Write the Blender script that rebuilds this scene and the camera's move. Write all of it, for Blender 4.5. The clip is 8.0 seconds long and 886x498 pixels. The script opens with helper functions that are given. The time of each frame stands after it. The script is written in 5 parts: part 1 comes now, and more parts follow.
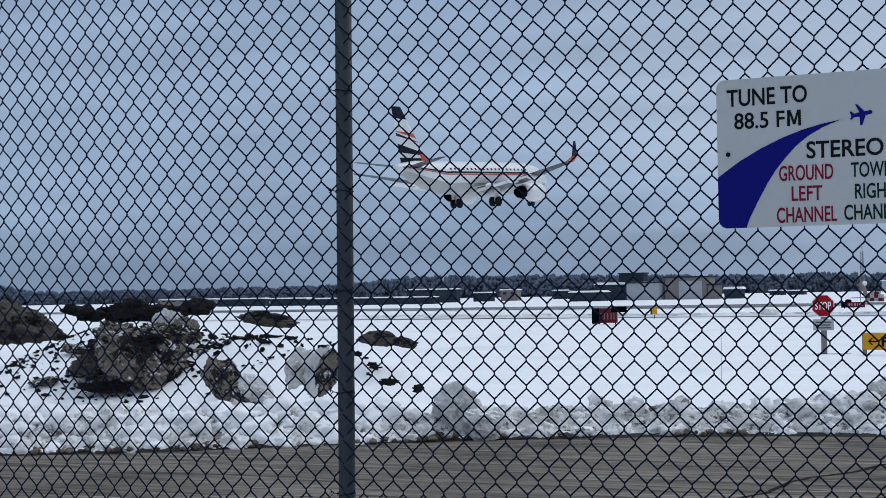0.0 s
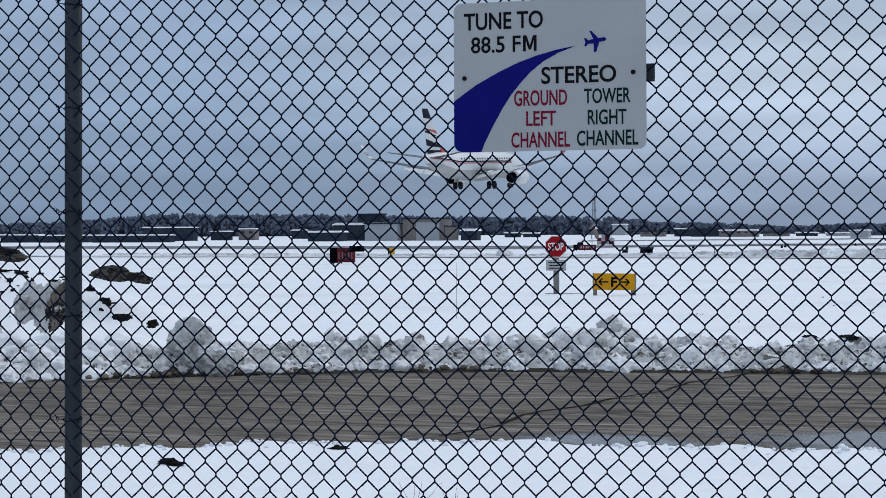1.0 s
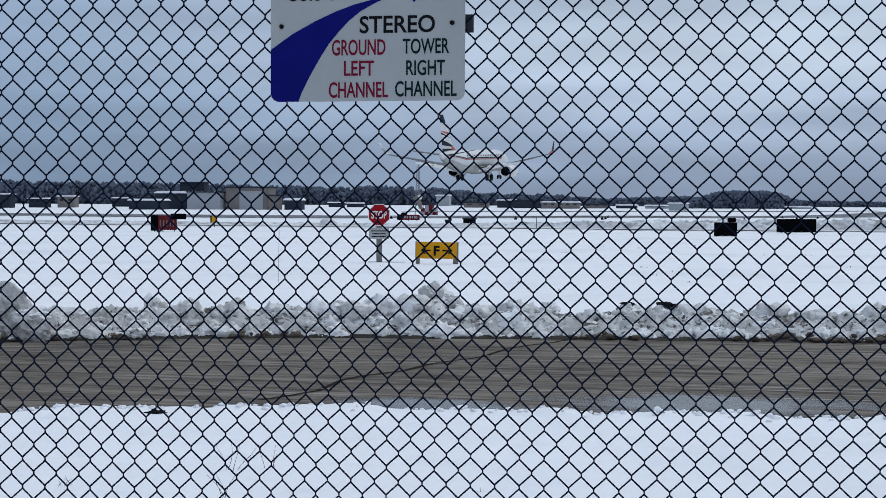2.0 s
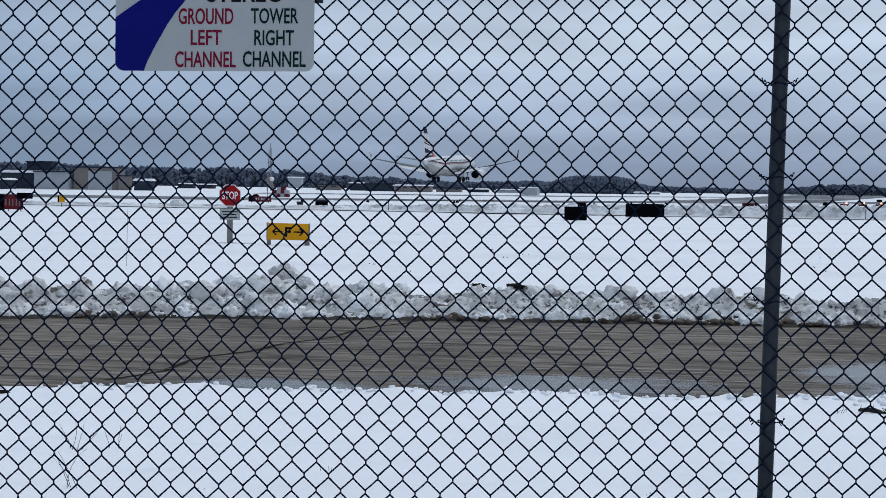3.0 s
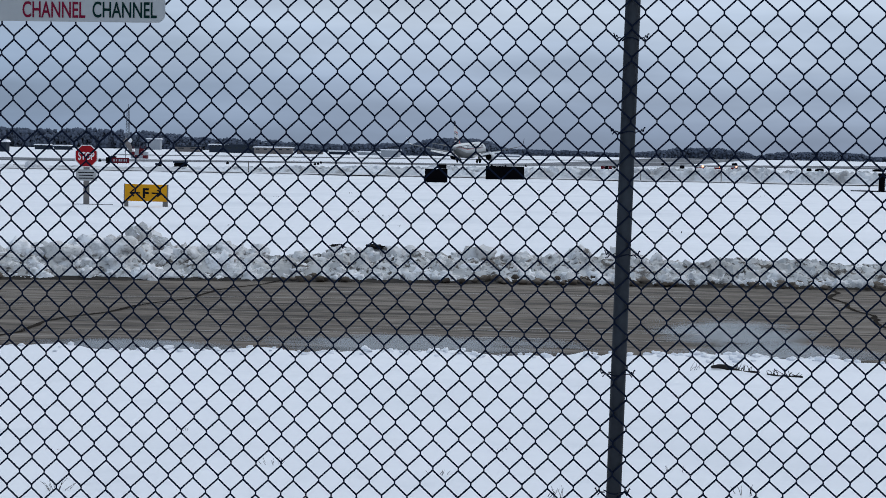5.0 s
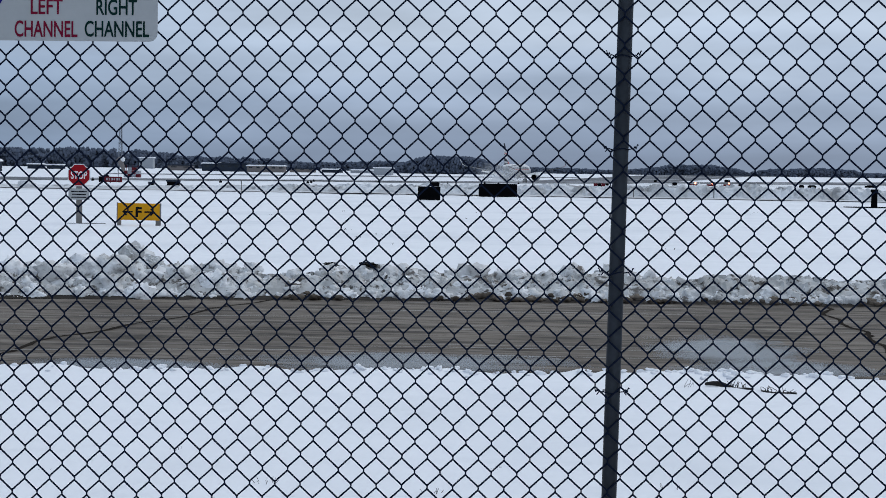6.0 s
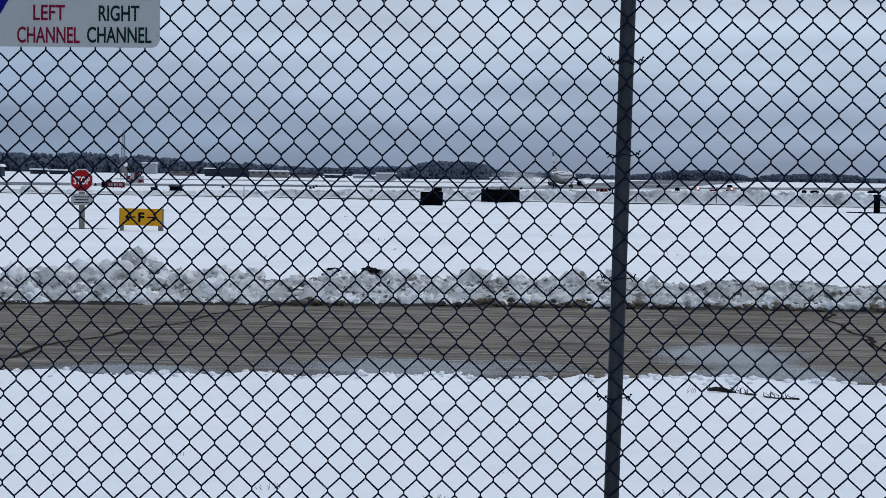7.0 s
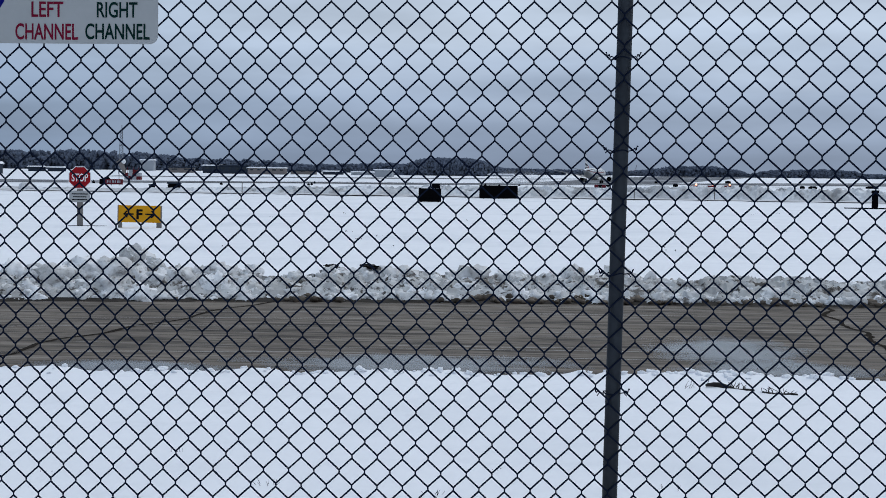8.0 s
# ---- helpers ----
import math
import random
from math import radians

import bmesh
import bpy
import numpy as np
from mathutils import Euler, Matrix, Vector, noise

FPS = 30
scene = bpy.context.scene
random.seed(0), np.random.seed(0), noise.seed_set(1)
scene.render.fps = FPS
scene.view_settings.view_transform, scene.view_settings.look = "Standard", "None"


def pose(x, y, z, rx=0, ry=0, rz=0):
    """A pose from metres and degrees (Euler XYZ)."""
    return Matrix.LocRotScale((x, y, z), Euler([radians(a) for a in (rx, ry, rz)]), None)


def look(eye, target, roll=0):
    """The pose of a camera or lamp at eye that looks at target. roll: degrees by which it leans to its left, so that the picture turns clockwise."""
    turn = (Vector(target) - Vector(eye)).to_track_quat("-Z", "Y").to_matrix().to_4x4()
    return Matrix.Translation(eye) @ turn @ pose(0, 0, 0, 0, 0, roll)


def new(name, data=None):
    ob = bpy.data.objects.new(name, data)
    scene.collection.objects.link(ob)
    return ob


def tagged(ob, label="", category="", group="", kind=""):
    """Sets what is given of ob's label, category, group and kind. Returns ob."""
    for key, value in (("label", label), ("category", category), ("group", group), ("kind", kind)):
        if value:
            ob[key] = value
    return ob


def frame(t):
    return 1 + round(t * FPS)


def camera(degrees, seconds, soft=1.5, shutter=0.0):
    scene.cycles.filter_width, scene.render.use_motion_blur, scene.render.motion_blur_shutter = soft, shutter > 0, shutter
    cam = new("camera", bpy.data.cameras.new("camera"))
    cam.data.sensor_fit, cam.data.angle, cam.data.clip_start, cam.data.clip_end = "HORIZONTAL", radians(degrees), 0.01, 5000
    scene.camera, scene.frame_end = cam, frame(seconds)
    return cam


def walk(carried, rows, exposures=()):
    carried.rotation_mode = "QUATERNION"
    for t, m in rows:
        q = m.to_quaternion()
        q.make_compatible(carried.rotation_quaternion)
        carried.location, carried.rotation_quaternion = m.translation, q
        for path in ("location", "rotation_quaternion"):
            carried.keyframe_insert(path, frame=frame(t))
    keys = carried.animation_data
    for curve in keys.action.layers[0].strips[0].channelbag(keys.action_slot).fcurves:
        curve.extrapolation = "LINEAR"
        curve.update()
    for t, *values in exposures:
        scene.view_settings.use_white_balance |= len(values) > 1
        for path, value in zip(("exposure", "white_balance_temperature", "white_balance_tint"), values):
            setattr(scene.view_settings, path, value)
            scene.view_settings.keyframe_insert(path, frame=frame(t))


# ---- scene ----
cam = camera(28.4, 8.0, soft=0.9)
PATH = [
    (0, (0.078, -1.072, 1.864), (-0.844, 0.702, 1.916), -1.0),
    (0.5, (0.071, -1.03, 1.847), (-0.702, 0.815, 1.86), -0.6),
    (1, (0.0652, -1.0108, 1.8065), (-0.5843, 0.881, 1.7867), -0.3),
    (1.5, (0.069, -0.978, 1.78), (-0.481, 0.945, 1.737), -0.1),
    (1.7, (0.07, -0.967, 1.765), (-0.442, 0.965, 1.717), 0.0),
    (2.8, (0.068, -0.905, 1.725), (-0.251, 1.068, 1.658), 0.8),
    (3, (0.074, -0.907, 1.718), (-0.216, 1.071, 1.646), 0.8),
    (3.5, (0.074, -0.892, 1.708), (-0.149, 1.093, 1.619), 1.0),
    (4, (0.077, -0.892, 1.704), (-0.097, 1.098, 1.598), 1.1),
    (4.5, (0.087, -0.898, 1.697), (-0.057, 1.094, 1.583), 0.9),
    (4.7, (0.091, -0.903, 1.693), (-0.044, 1.089, 1.578), 1.0),
    (5.8, (0.098, -0.894, 1.692), (-0.027, 1.1, 1.597), 0.9),
    (6, (0.094, -0.894, 1.693), (-0.03, 1.1, 1.601), 0.8),
    (6.5, (0.095, -0.897, 1.694), (-0.032, 1.097, 1.608), 0.8),
    (7, (0.095, -0.893, 1.695), (-0.032, 1.101, 1.609), 0.8),
    (7.5, (0.095, -0.902, 1.693), (-0.031, 1.092, 1.605), 0.8),
    (8, (0.096, -0.902, 1.693), (-0.029, 1.092, 1.603), 0.7),
]
walk(cam, [(t, look(eye, target, roll)) for t, eye, target, roll in PATH], exposures=((0, 0.12), (1.5, 0.04), (3, 0.0), (4, -0.04), (8, -0.04)))

# ---- world, sun, exposure ----
def build_world():
    w = bpy.data.worlds.new("overcast_sky")
    scene.world = w
    w.use_nodes = True
    nt = w.node_tree
    nt.nodes.clear()
    N, L = nt.nodes.new, nt.links.new
    out, bg = N("ShaderNodeOutputWorld"), N("ShaderNodeBackground")
    tc, sep = N("ShaderNodeTexCoord"), N("ShaderNodeSeparateXYZ")
    L(tc.outputs["Generated"], sep.inputs[0])
    # overcast brightness: three times brighter overhead than at the horizon
    ramp = N("ShaderNodeValToRGB")
    ramp.color_ramp.interpolation = "B_SPLINE"
    e = ramp.color_ramp.elements
    e[0].position, e[0].color = 0.0, (0.185, 0.245, 0.345, 1)
    e[1].position, e[1].color = 1.0, (0.52, 0.615, 0.73, 1)
    for p, c in ((0.03, (0.232, 0.302, 0.418, 1)), (0.06, (0.345, 0.430, 0.570, 1)), (0.10, (0.395, 0.474, 0.596, 1)), (0.15, (0.378, 0.456, 0.578, 1)),
                 (0.25, (0.315, 0.39, 0.51, 1)), (0.5, (0.395, 0.48, 0.60, 1))):
        k = e.new(p)
        k.color = c
    # long cloud bands, flat and stretched along the horizon
    mp = N("ShaderNodeMapping")
    mp.inputs["Scale"].default_value = (1.8, 1.8, 10.0)
    mp.inputs["Location"].default_value = (1.3, 0.4, 0.35)
    n1, n2 = N("ShaderNodeTexNoise"), N("ShaderNodeTexNoise")
    L(tc.outputs["Generated"], mp.inputs["Vector"])
    for n, s, d in ((n1, 1.6, 5), (n2, 5.0, 6)):
        n.inputs["Scale"].default_value = s
        n.inputs["Detail"].default_value = d
        n.inputs["Roughness"].default_value = 0.5
        L(mp.outputs[0], n.inputs["Vector"])
    warp = N("ShaderNodeMath")
    warp.operation = "MULTIPLY_ADD"
    warp.inputs[1].default_value = 0.10
    L(n1.outputs["Fac"], warp.inputs[0])
    L(sep.outputs["Z"], warp.inputs[2])
    sub = N("ShaderNodeMath")
    sub.operation = "SUBTRACT"
    sub.inputs[1].default_value = 0.05
    L(warp.outputs[0], sub.inputs[0])
    L(sub.outputs[0], ramp.inputs[0])
    gain = N("ShaderNodeMapRange")
    gain.inputs["From Min"].default_value, gain.inputs["From Max"].default_value = 0.25, 0.75
    gain.inputs["To Min"].default_value, gain.inputs["To Max"].default_value = 0.84, 1.16
    L(n2.outputs["Fac"], gain.inputs["Value"])
    mul = N("ShaderNodeVectorMath")
    mul.operation = "SCALE"
    # the cloud thins towards the east, above a darker bank of it on the horizon
    east, high = N("ShaderNodeMapRange"), N("ShaderNodeMapRange")
    east.inputs["From Min"].default_value, east.inputs["From Max"].default_value = -0.44, -0.09
    L(sep.outputs["X"], east.inputs["Value"])
    high.interpolation_type = "SMOOTHSTEP"
    high.inputs["From Min"].default_value, high.inputs["From Max"].default_value = 0.02, 0.10
    L(sub.outputs[0], high.inputs["Value"])
    tints = []
    for west_c, east_c in (((0.82, 0.92, 1.00, 1), (1.07, 1.10, 1.15, 1)), ((0.715, 0.805, 0.90, 1), (1.56, 1.51, 1.44, 1))):
        t = N("ShaderNodeMix")
        t.data_type = "RGBA"
        t.inputs[6].default_value, t.inputs[7].default_value = west_c, east_c
        L(east.outputs[0], t.inputs["Factor"])
        tints.append(t)
    tone = N("ShaderNodeMix")
    tone.data_type = "RGBA"
    L(high.outputs[0], tone.inputs["Factor"])
    L(tints[0].outputs[2], tone.inputs[6])
    L(tints[1].outputs[2], tone.inputs[7])
    shade = N("ShaderNodeVectorMath")
    shade.operation = "MULTIPLY"
    L(ramp.outputs[0], shade.inputs[0])
    L(tone.outputs[2], shade.inputs[1])
    # a darker roll of cloud lies over the bright gap in the east
    low_edge, top_edge, roll = N("ShaderNodeMapRange"), N("ShaderNodeMapRange"), N("ShaderNodeMath")
    for node, a, b in ((low_edge, 0.07, 0.13), (top_edge, 0.36, 0.22)):
        node.interpolation_type = "SMOOTHSTEP"
        node.inputs["From Min"].default_value, node.inputs["From Max"].default_value = a, b
        L(sub.outputs[0], node.inputs["Value"])
    roll.operation = "MULTIPLY"
    L(low_edge.outputs[0], roll.inputs[0])
    L(top_edge.outputs[0], roll.inputs[1])
    both = N("ShaderNodeMath")
    both.operation = "MULTIPLY"
    L(roll.outputs[0], both.inputs[0])
    L(east.outputs[0], both.inputs[1])
    dusk = N("ShaderNodeMix")
    dusk.data_type, dusk.blend_type = "RGBA", "MULTIPLY"
    dusk.inputs[7].default_value = (0.61, 0.645, 0.69, 1)
    L(both.outputs[0], dusk.inputs["Factor"])
    L(shade.outputs[0], dusk.inputs[6])
    L(dusk.outputs[2], mul.inputs[0])
    L(gain.outputs[0], mul.inputs["Scale"])
    sky = N("ShaderNodeTexSky")
    sky.sky_type, sky.sun_disc = "NISHITA", False
    sky.sun_elevation, sky.sun_rotation = radians(48), radians(25)
    dim = N("ShaderNodeVectorMath")
    dim.operation = "SCALE"
    dim.inputs["Scale"].default_value = 0.08
    L(sky.outputs[0], dim.inputs[0])
    mix = N("ShaderNodeMix")
    mix.data_type = "RGBA"
    mix.inputs["Factor"].default_value = 0.93
    L(dim.outputs[0], mix.inputs[6])
    L(mul.outputs[0], mix.inputs[7])
    L(mix.outputs[2], bg.inputs["Color"])
    bg.inputs["Strength"].default_value = 1.0
    L(bg.outputs[0], out.inputs[0])
    sun = new("sun", bpy.data.lights.new("sun", "SUN"))
    sun.data.energy, sun.data.angle, sun.data.color = 0.62, radians(25), (1.0, 0.97, 0.94)
    sun.matrix_world = look((30, 60, 75), (0, 0, 0))


build_world()



# ---- materials ----
def material(name, a, b=None, rough=0.6, metal=0.0, scale=4.0, fine=40.0, bump=0.15, depth=0.02, spec=0.5, island=0.0):
    """A worn surface: colour from a to b at two scales of noise, with fine relief."""
    b = b or tuple(c * 0.75 for c in a)
    m = bpy.data.materials.new(name)
    m.use_nodes = True
    nt = m.node_tree
    N, L = nt.nodes.new, nt.links.new
    p = nt.nodes["Principled BSDF"]
    tc = N("ShaderNodeTexCoord")
    n1, n2 = N("ShaderNodeTexNoise"), N("ShaderNodeTexNoise")
    n1.inputs["Scale"].default_value, n1.inputs["Detail"].default_value = scale, 5
    n2.inputs["Scale"].default_value, n2.inputs["Detail"].default_value = fine, 4
    for n in (n1, n2):
        L(tc.outputs["Object"], n.inputs["Vector"])
    add = N("ShaderNodeMath")
    add.operation = "MULTIPLY_ADD"
    add.inputs[1].default_value = 0.35
    L(n2.outputs["Fac"], add.inputs[0])
    L(n1.outputs["Fac"], add.inputs[2])
    mr = N("ShaderNodeMapRange")
    mr.inputs["From Min"].default_value, mr.inputs["From Max"].default_value = 0.45, 0.9
    L(add.outputs[0], mr.inputs["Value"])
    fac = mr.outputs[0]
    if island:
        geo = N("ShaderNodeNewGeometry")
        ma = N("ShaderNodeMath")
        ma.operation = "MULTIPLY_ADD"
        ma.inputs[1].default_value = island
        L(geo.outputs["Random Per Island"], ma.inputs[0])
        sb = N("ShaderNodeMath")
        sb.operation = "SUBTRACT"
        sb.inputs[1].default_value = island / 2
        sb.use_clamp = True
        L(fac, ma.inputs[2])
        L(ma.outputs[0], sb.inputs[0])
        fac = sb.outputs[0]
    mix = N("ShaderNodeMix")
    mix.data_type = "RGBA"
    mix.inputs[6].default_value, mix.inputs[7].default_value = (*a, 1), (*b, 1)
    L(fac, mix.inputs["Factor"])
    L(mix.outputs[2], p.inputs["Base Color"])
    p.inputs["Roughness"].default_value, p.inputs["Metallic"].default_value = rough, metal
    p.inputs["Specular IOR Level"].default_value = spec
    if bump:
        bp = N("ShaderNodeBump")
        bp.inputs["Strength"].default_value, bp.inputs["Distance"].default_value = bump, depth
        L(add.outputs[0], bp.inputs["Height"])
        L(bp.outputs[0], p.inputs["Normal"])
    return m


def snowy(name, dirt_a, dirt_b, cover, scale=3.0):
    """Earth or ice with snow lying on the faces that look up."""
    m = material(name, dirt_a, dirt_b, 0.9, 0, scale, 22, 1.0, 0.08, 0.1)
    nt = m.node_tree
    N, L = nt.nodes.new, nt.links.new
    p = nt.nodes["Principled BSDF"]
    old = p.inputs["Base Color"].links[0].from_socket
    geo, sep, tc, no = N("ShaderNodeNewGeometry"), N("ShaderNodeSeparateXYZ"), N("ShaderNodeTexCoord"), N("ShaderNodeTexNoise")
    no.inputs["Scale"].default_value, no.inputs["Detail"].default_value = 7.0, 8
    no.inputs["Roughness"].default_value = 0.68
    L(tc.outputs["Object"], no.inputs["Vector"])
    L(geo.outputs["Normal"], sep.inputs[0])
    ad = N("ShaderNodeMath")
    ad.operation = "MULTIPLY_ADD"
    ad.inputs[1].default_value = 1.3
    L(no.outputs["Fac"], ad.inputs[0])
    L(sep.outputs["Z"], ad.inputs[2])
    mr = N("ShaderNodeMapRange")
    mr.inputs["From Min"].default_value, mr.inputs["From Max"].default_value = cover, cover + 0.12
    L(ad.outputs[0], mr.inputs["Value"])
    mix = N("ShaderNodeMix")
    mix.data_type = "RGBA"
    mix.inputs[7].default_value = (0.80, 0.82, 0.86, 1)
    L(mr.outputs[0], mix.inputs["Factor"])
    L(old, mix.inputs[6])
    L(mix.outputs[2], p.inputs["Base Color"])
    return m


def stained(m, colour, scale, low, high, amount=1.0):
    """Adds sharp-edged stains or patches of one colour to a surface."""
    nt = m.node_tree
    N, L = nt.nodes.new, nt.links.new
    p = nt.nodes["Principled BSDF"]
    old = p.inputs["Base Color"].links[0].from_socket
    tc, no, mr, mix = N("ShaderNodeTexCoord"), N("ShaderNodeTexNoise"), N("ShaderNodeMapRange"), N("ShaderNodeMix")
    no.inputs["Scale"].default_value, no.inputs["Detail"].default_value, no.inputs["Roughness"].default_value = scale, 8, 0.65
    L(tc.outputs["Object"], no.inputs["Vector"])
    mr.inputs["From Min"].default_value, mr.inputs["From Max"].default_value, mr.inputs["To Max"].default_value = low, high, amount
    L(no.outputs["Fac"], mr.inputs["Value"])
    mix.data_type = "RGBA"
    mix.inputs[7].default_value = (*colour, 1)
    L(mr.outputs[0], mix.inputs["Factor"])
    L(old, mix.inputs[6])
    L(mix.outputs[2], p.inputs["Base Color"])
    return m


def streaked(m, colour, stretch, scale, low, high, amount):
    """Adds long streaks of one colour that run along the road."""
    nt = m.node_tree
    N, L = nt.nodes.new, nt.links.new
    p = nt.nodes["Principled BSDF"]
    old = p.inputs["Base Color"].links[0].from_socket
    tc, mp, no, mr, mix = N("ShaderNodeTexCoord"), N("ShaderNodeMapping"), N("ShaderNodeTexNoise"), N("ShaderNodeMapRange"), N("ShaderNodeMix")
    mp.inputs["Rotation"].default_value = (0, 0, radians(-4))
    mp.inputs["Location"].default_value = (scale * 3.1, stretch[1], 0)
    mp.inputs["Scale"].default_value = (stretch[0], stretch[1], 1)
    no.inputs["Scale"].default_value, no.inputs["Detail"].default_value, no.inputs["Roughness"].default_value = scale, 5, 0.6
    mr.inputs["From Min"].default_value, mr.inputs["From Max"].default_value, mr.inputs["To Max"].default_value = low, high, amount
    L(tc.outputs["Object"], mp.inputs["Vector"])
    L(mp.outputs[0], no.inputs["Vector"])
    L(no.outputs["Fac"], mr.inputs["Value"])
    mix.data_type = "RGBA"
    mix.inputs[7].default_value = (*colour, 1)
    L(mr.outputs[0], mix.inputs["Factor"])
    L(old, mix.inputs[6])
    L(mix.outputs[2], p.inputs["Base Color"])
    return m


def road_material():
    """Worn concrete, wet and streaked along its length."""
    m = material("worn_wet_concrete", (0.190, 0.158, 0.128), (0.088, 0.071, 0.058), 0.6, 0, 0.6, 14, 0.3, 0.01, 0.12)
    nt = m.node_tree
    N, L = nt.nodes.new, nt.links.new
    p = nt.nodes["Principled BSDF"]
    old = p.inputs["Base Color"].links[0].from_socket
    tc, mp, no = N("ShaderNodeTexCoord"), N("ShaderNodeMapping"), N("ShaderNodeTexNoise")
    mp.inputs["Rotation"].default_value = (0, 0, radians(-5))
    mp.inputs["Scale"].default_value = (0.30, 4.2, 1)
    no.inputs["Scale"].default_value, no.inputs["Detail"].default_value, no.inputs["Distortion"].default_value = 1.3, 8, 0.6
    L(tc.outputs["Object"], mp.inputs["Vector"])
    L(mp.outputs[0], no.inputs["Vector"])
    mr = N("ShaderNodeMapRange")
    mr.inputs["From Min"].default_value, mr.inputs["From Max"].default_value = 0.47, 0.58
    L(no.outputs["Fac"], mr.inputs["Value"])
    mix = N("ShaderNodeMix")
    mix.data_type = "RGBA"
    mix.inputs[7].default_value = (0.245, 0.210, 0.178, 1)
    sc = N("ShaderNodeMath")
    sc.operation = "MULTIPLY"
    sc.inputs[1].default_value = 0.7
    L(mr.outputs[0], sc.inputs[0])
    L(sc.outputs[0], mix.inputs["Factor"])
    L(old, mix.inputs[6])
    L(mix.outputs[2], p.inputs["Base Color"])
    rr = N("ShaderNodeMapRange")
    rr.inputs["To Min"].default_value, rr.inputs["To Max"].default_value = 0.62, 0.95
    L(no.outputs["Fac"], rr.inputs["Value"])
    L(rr.outputs[0], p.inputs["Roughness"])
    return m


SNOW = material("settled_snow", (0.848, 0.846, 0.875), (0.898, 0.896, 0.92), 0.75, 0, 0.35, 6, 0.35, 0.05, 0.25)
# soft shading of the field's hollows, put in as grey patches
stained(SNOW, (0.70, 0.715, 0.75), 0.16, 0.50, 0.66, 0.55)
stained(SNOW, (0.74, 0.75, 0.78), 1.7, 0.55, 0.68, 0.4)
# greyer than the clods, so the gaps between them look shaded
BANK = material("ploughed_snow", (0.66, 0.66, 0.665), (0.40, 0.385, 0.37), 0.8, 0, 1.6, 11, 0.6, 0.05, 0.2)
CLOD_WHITE = material("clean_snow_lumps", (0.90, 0.90, 0.92), (0.74, 0.74, 0.76), 0.85, 0, 2.0, 14, 0.6, 0.05, 0.15, island=0.5)
CLOD = material("dirty_snow_clods", (0.90, 0.895, 0.91), (0.56, 0.545, 0.535), 0.85, 0, 2.0, 16, 0.7, 0.05, 0.15, island=0.6)
# dirt, with the shade of holes between lumps put into the colour
stained(BANK, (0.085, 0.07, 0.058), 4.5, 0.53, 0.60, 0.85)
stained(CLOD, (0.12, 0.095, 0.075), 3.4, 0.58, 0.64, 0.85)
stained(CLOD, (0.10, 0.088, 0.078), 8.0, 0.55, 0.70, 0.75)
stained(BANK, (0.05, 0.043, 0.037), 9.0, 0.57, 0.62, 0.8)
# grey shadows of the ploughed lumps are put into the snow's colour
BERM = material("shaded_ploughed_snow", (0.74, 0.75, 0.77), (0.50, 0.49, 0.49), 0.85, 0, 0.25, 1.6, 0.4, 0.1, 0.1)
FOOT_STRIP = material("dark_foot_strip", (0.045, 0.037, 0.031), (0.014, 0.012, 0.010), 0.8, 0, 1.2, 12, 0.6, 0.03, 0.15)
DIRTY = material("sand_stained_snow", (0.20, 0.165, 0.135), (0.055, 0.043, 0.034), 0.9, 0, 3.0, 18, 0.6, 0.03, 0.05, island=0.9)
ROAD = road_material()
stained(ROAD, (0.050, 0.040, 0.033), 0.55, 0.50, 0.68, 0.5)
streaked(ROAD, (0.035, 0.029, 0.024), (0.26, 1.5), 2.2, 0.53, 0.63, 0.8)
streaked(ROAD, (0.030, 0.024, 0.020), (0.34, 4.6), 2.0, 0.55, 0.62, 0.8)
streaked(ROAD, (0.34, 0.31, 0.285), (0.26, 5.0), 1.7, 0.60, 0.67, 0.75)
TAXI = material("wet_asphalt_with_snow_film", (0.075, 0.078, 0.088), (0.17, 0.175, 0.19), 0.8, 0, 0.03, 0.25, 0.0, 0.02, 0.1)
stained(TAXI, (0.74, 0.75, 0.79), 0.045, 0.52, 0.60, 0.35)
stained(TAXI, (0.70, 0.71, 0.75), 0.3, 0.56, 0.66, 0.35)
LANE = material("trodden_snow", (0.76, 0.755, 0.77), (0.52, 0.51, 0.515), 0.8, 0, 0.12, 1.2, 0.2, 0.05, 0.1)
# dark mottling stands in for the lumps' grey undersides
stained(BERM, (0.30, 0.29, 0.285), 0.9, 0.50, 0.62, 0.8)
stained(BERM, (0.86, 0.86, 0.88), 0.35, 0.50, 0.60, 0.8)
WATER = material("standing_meltwater", (0.20, 0.195, 0.19), (0.12, 0.115, 0.11), 0.16, 0, 1.5, 9, 0.03, 0.005, 0.4)


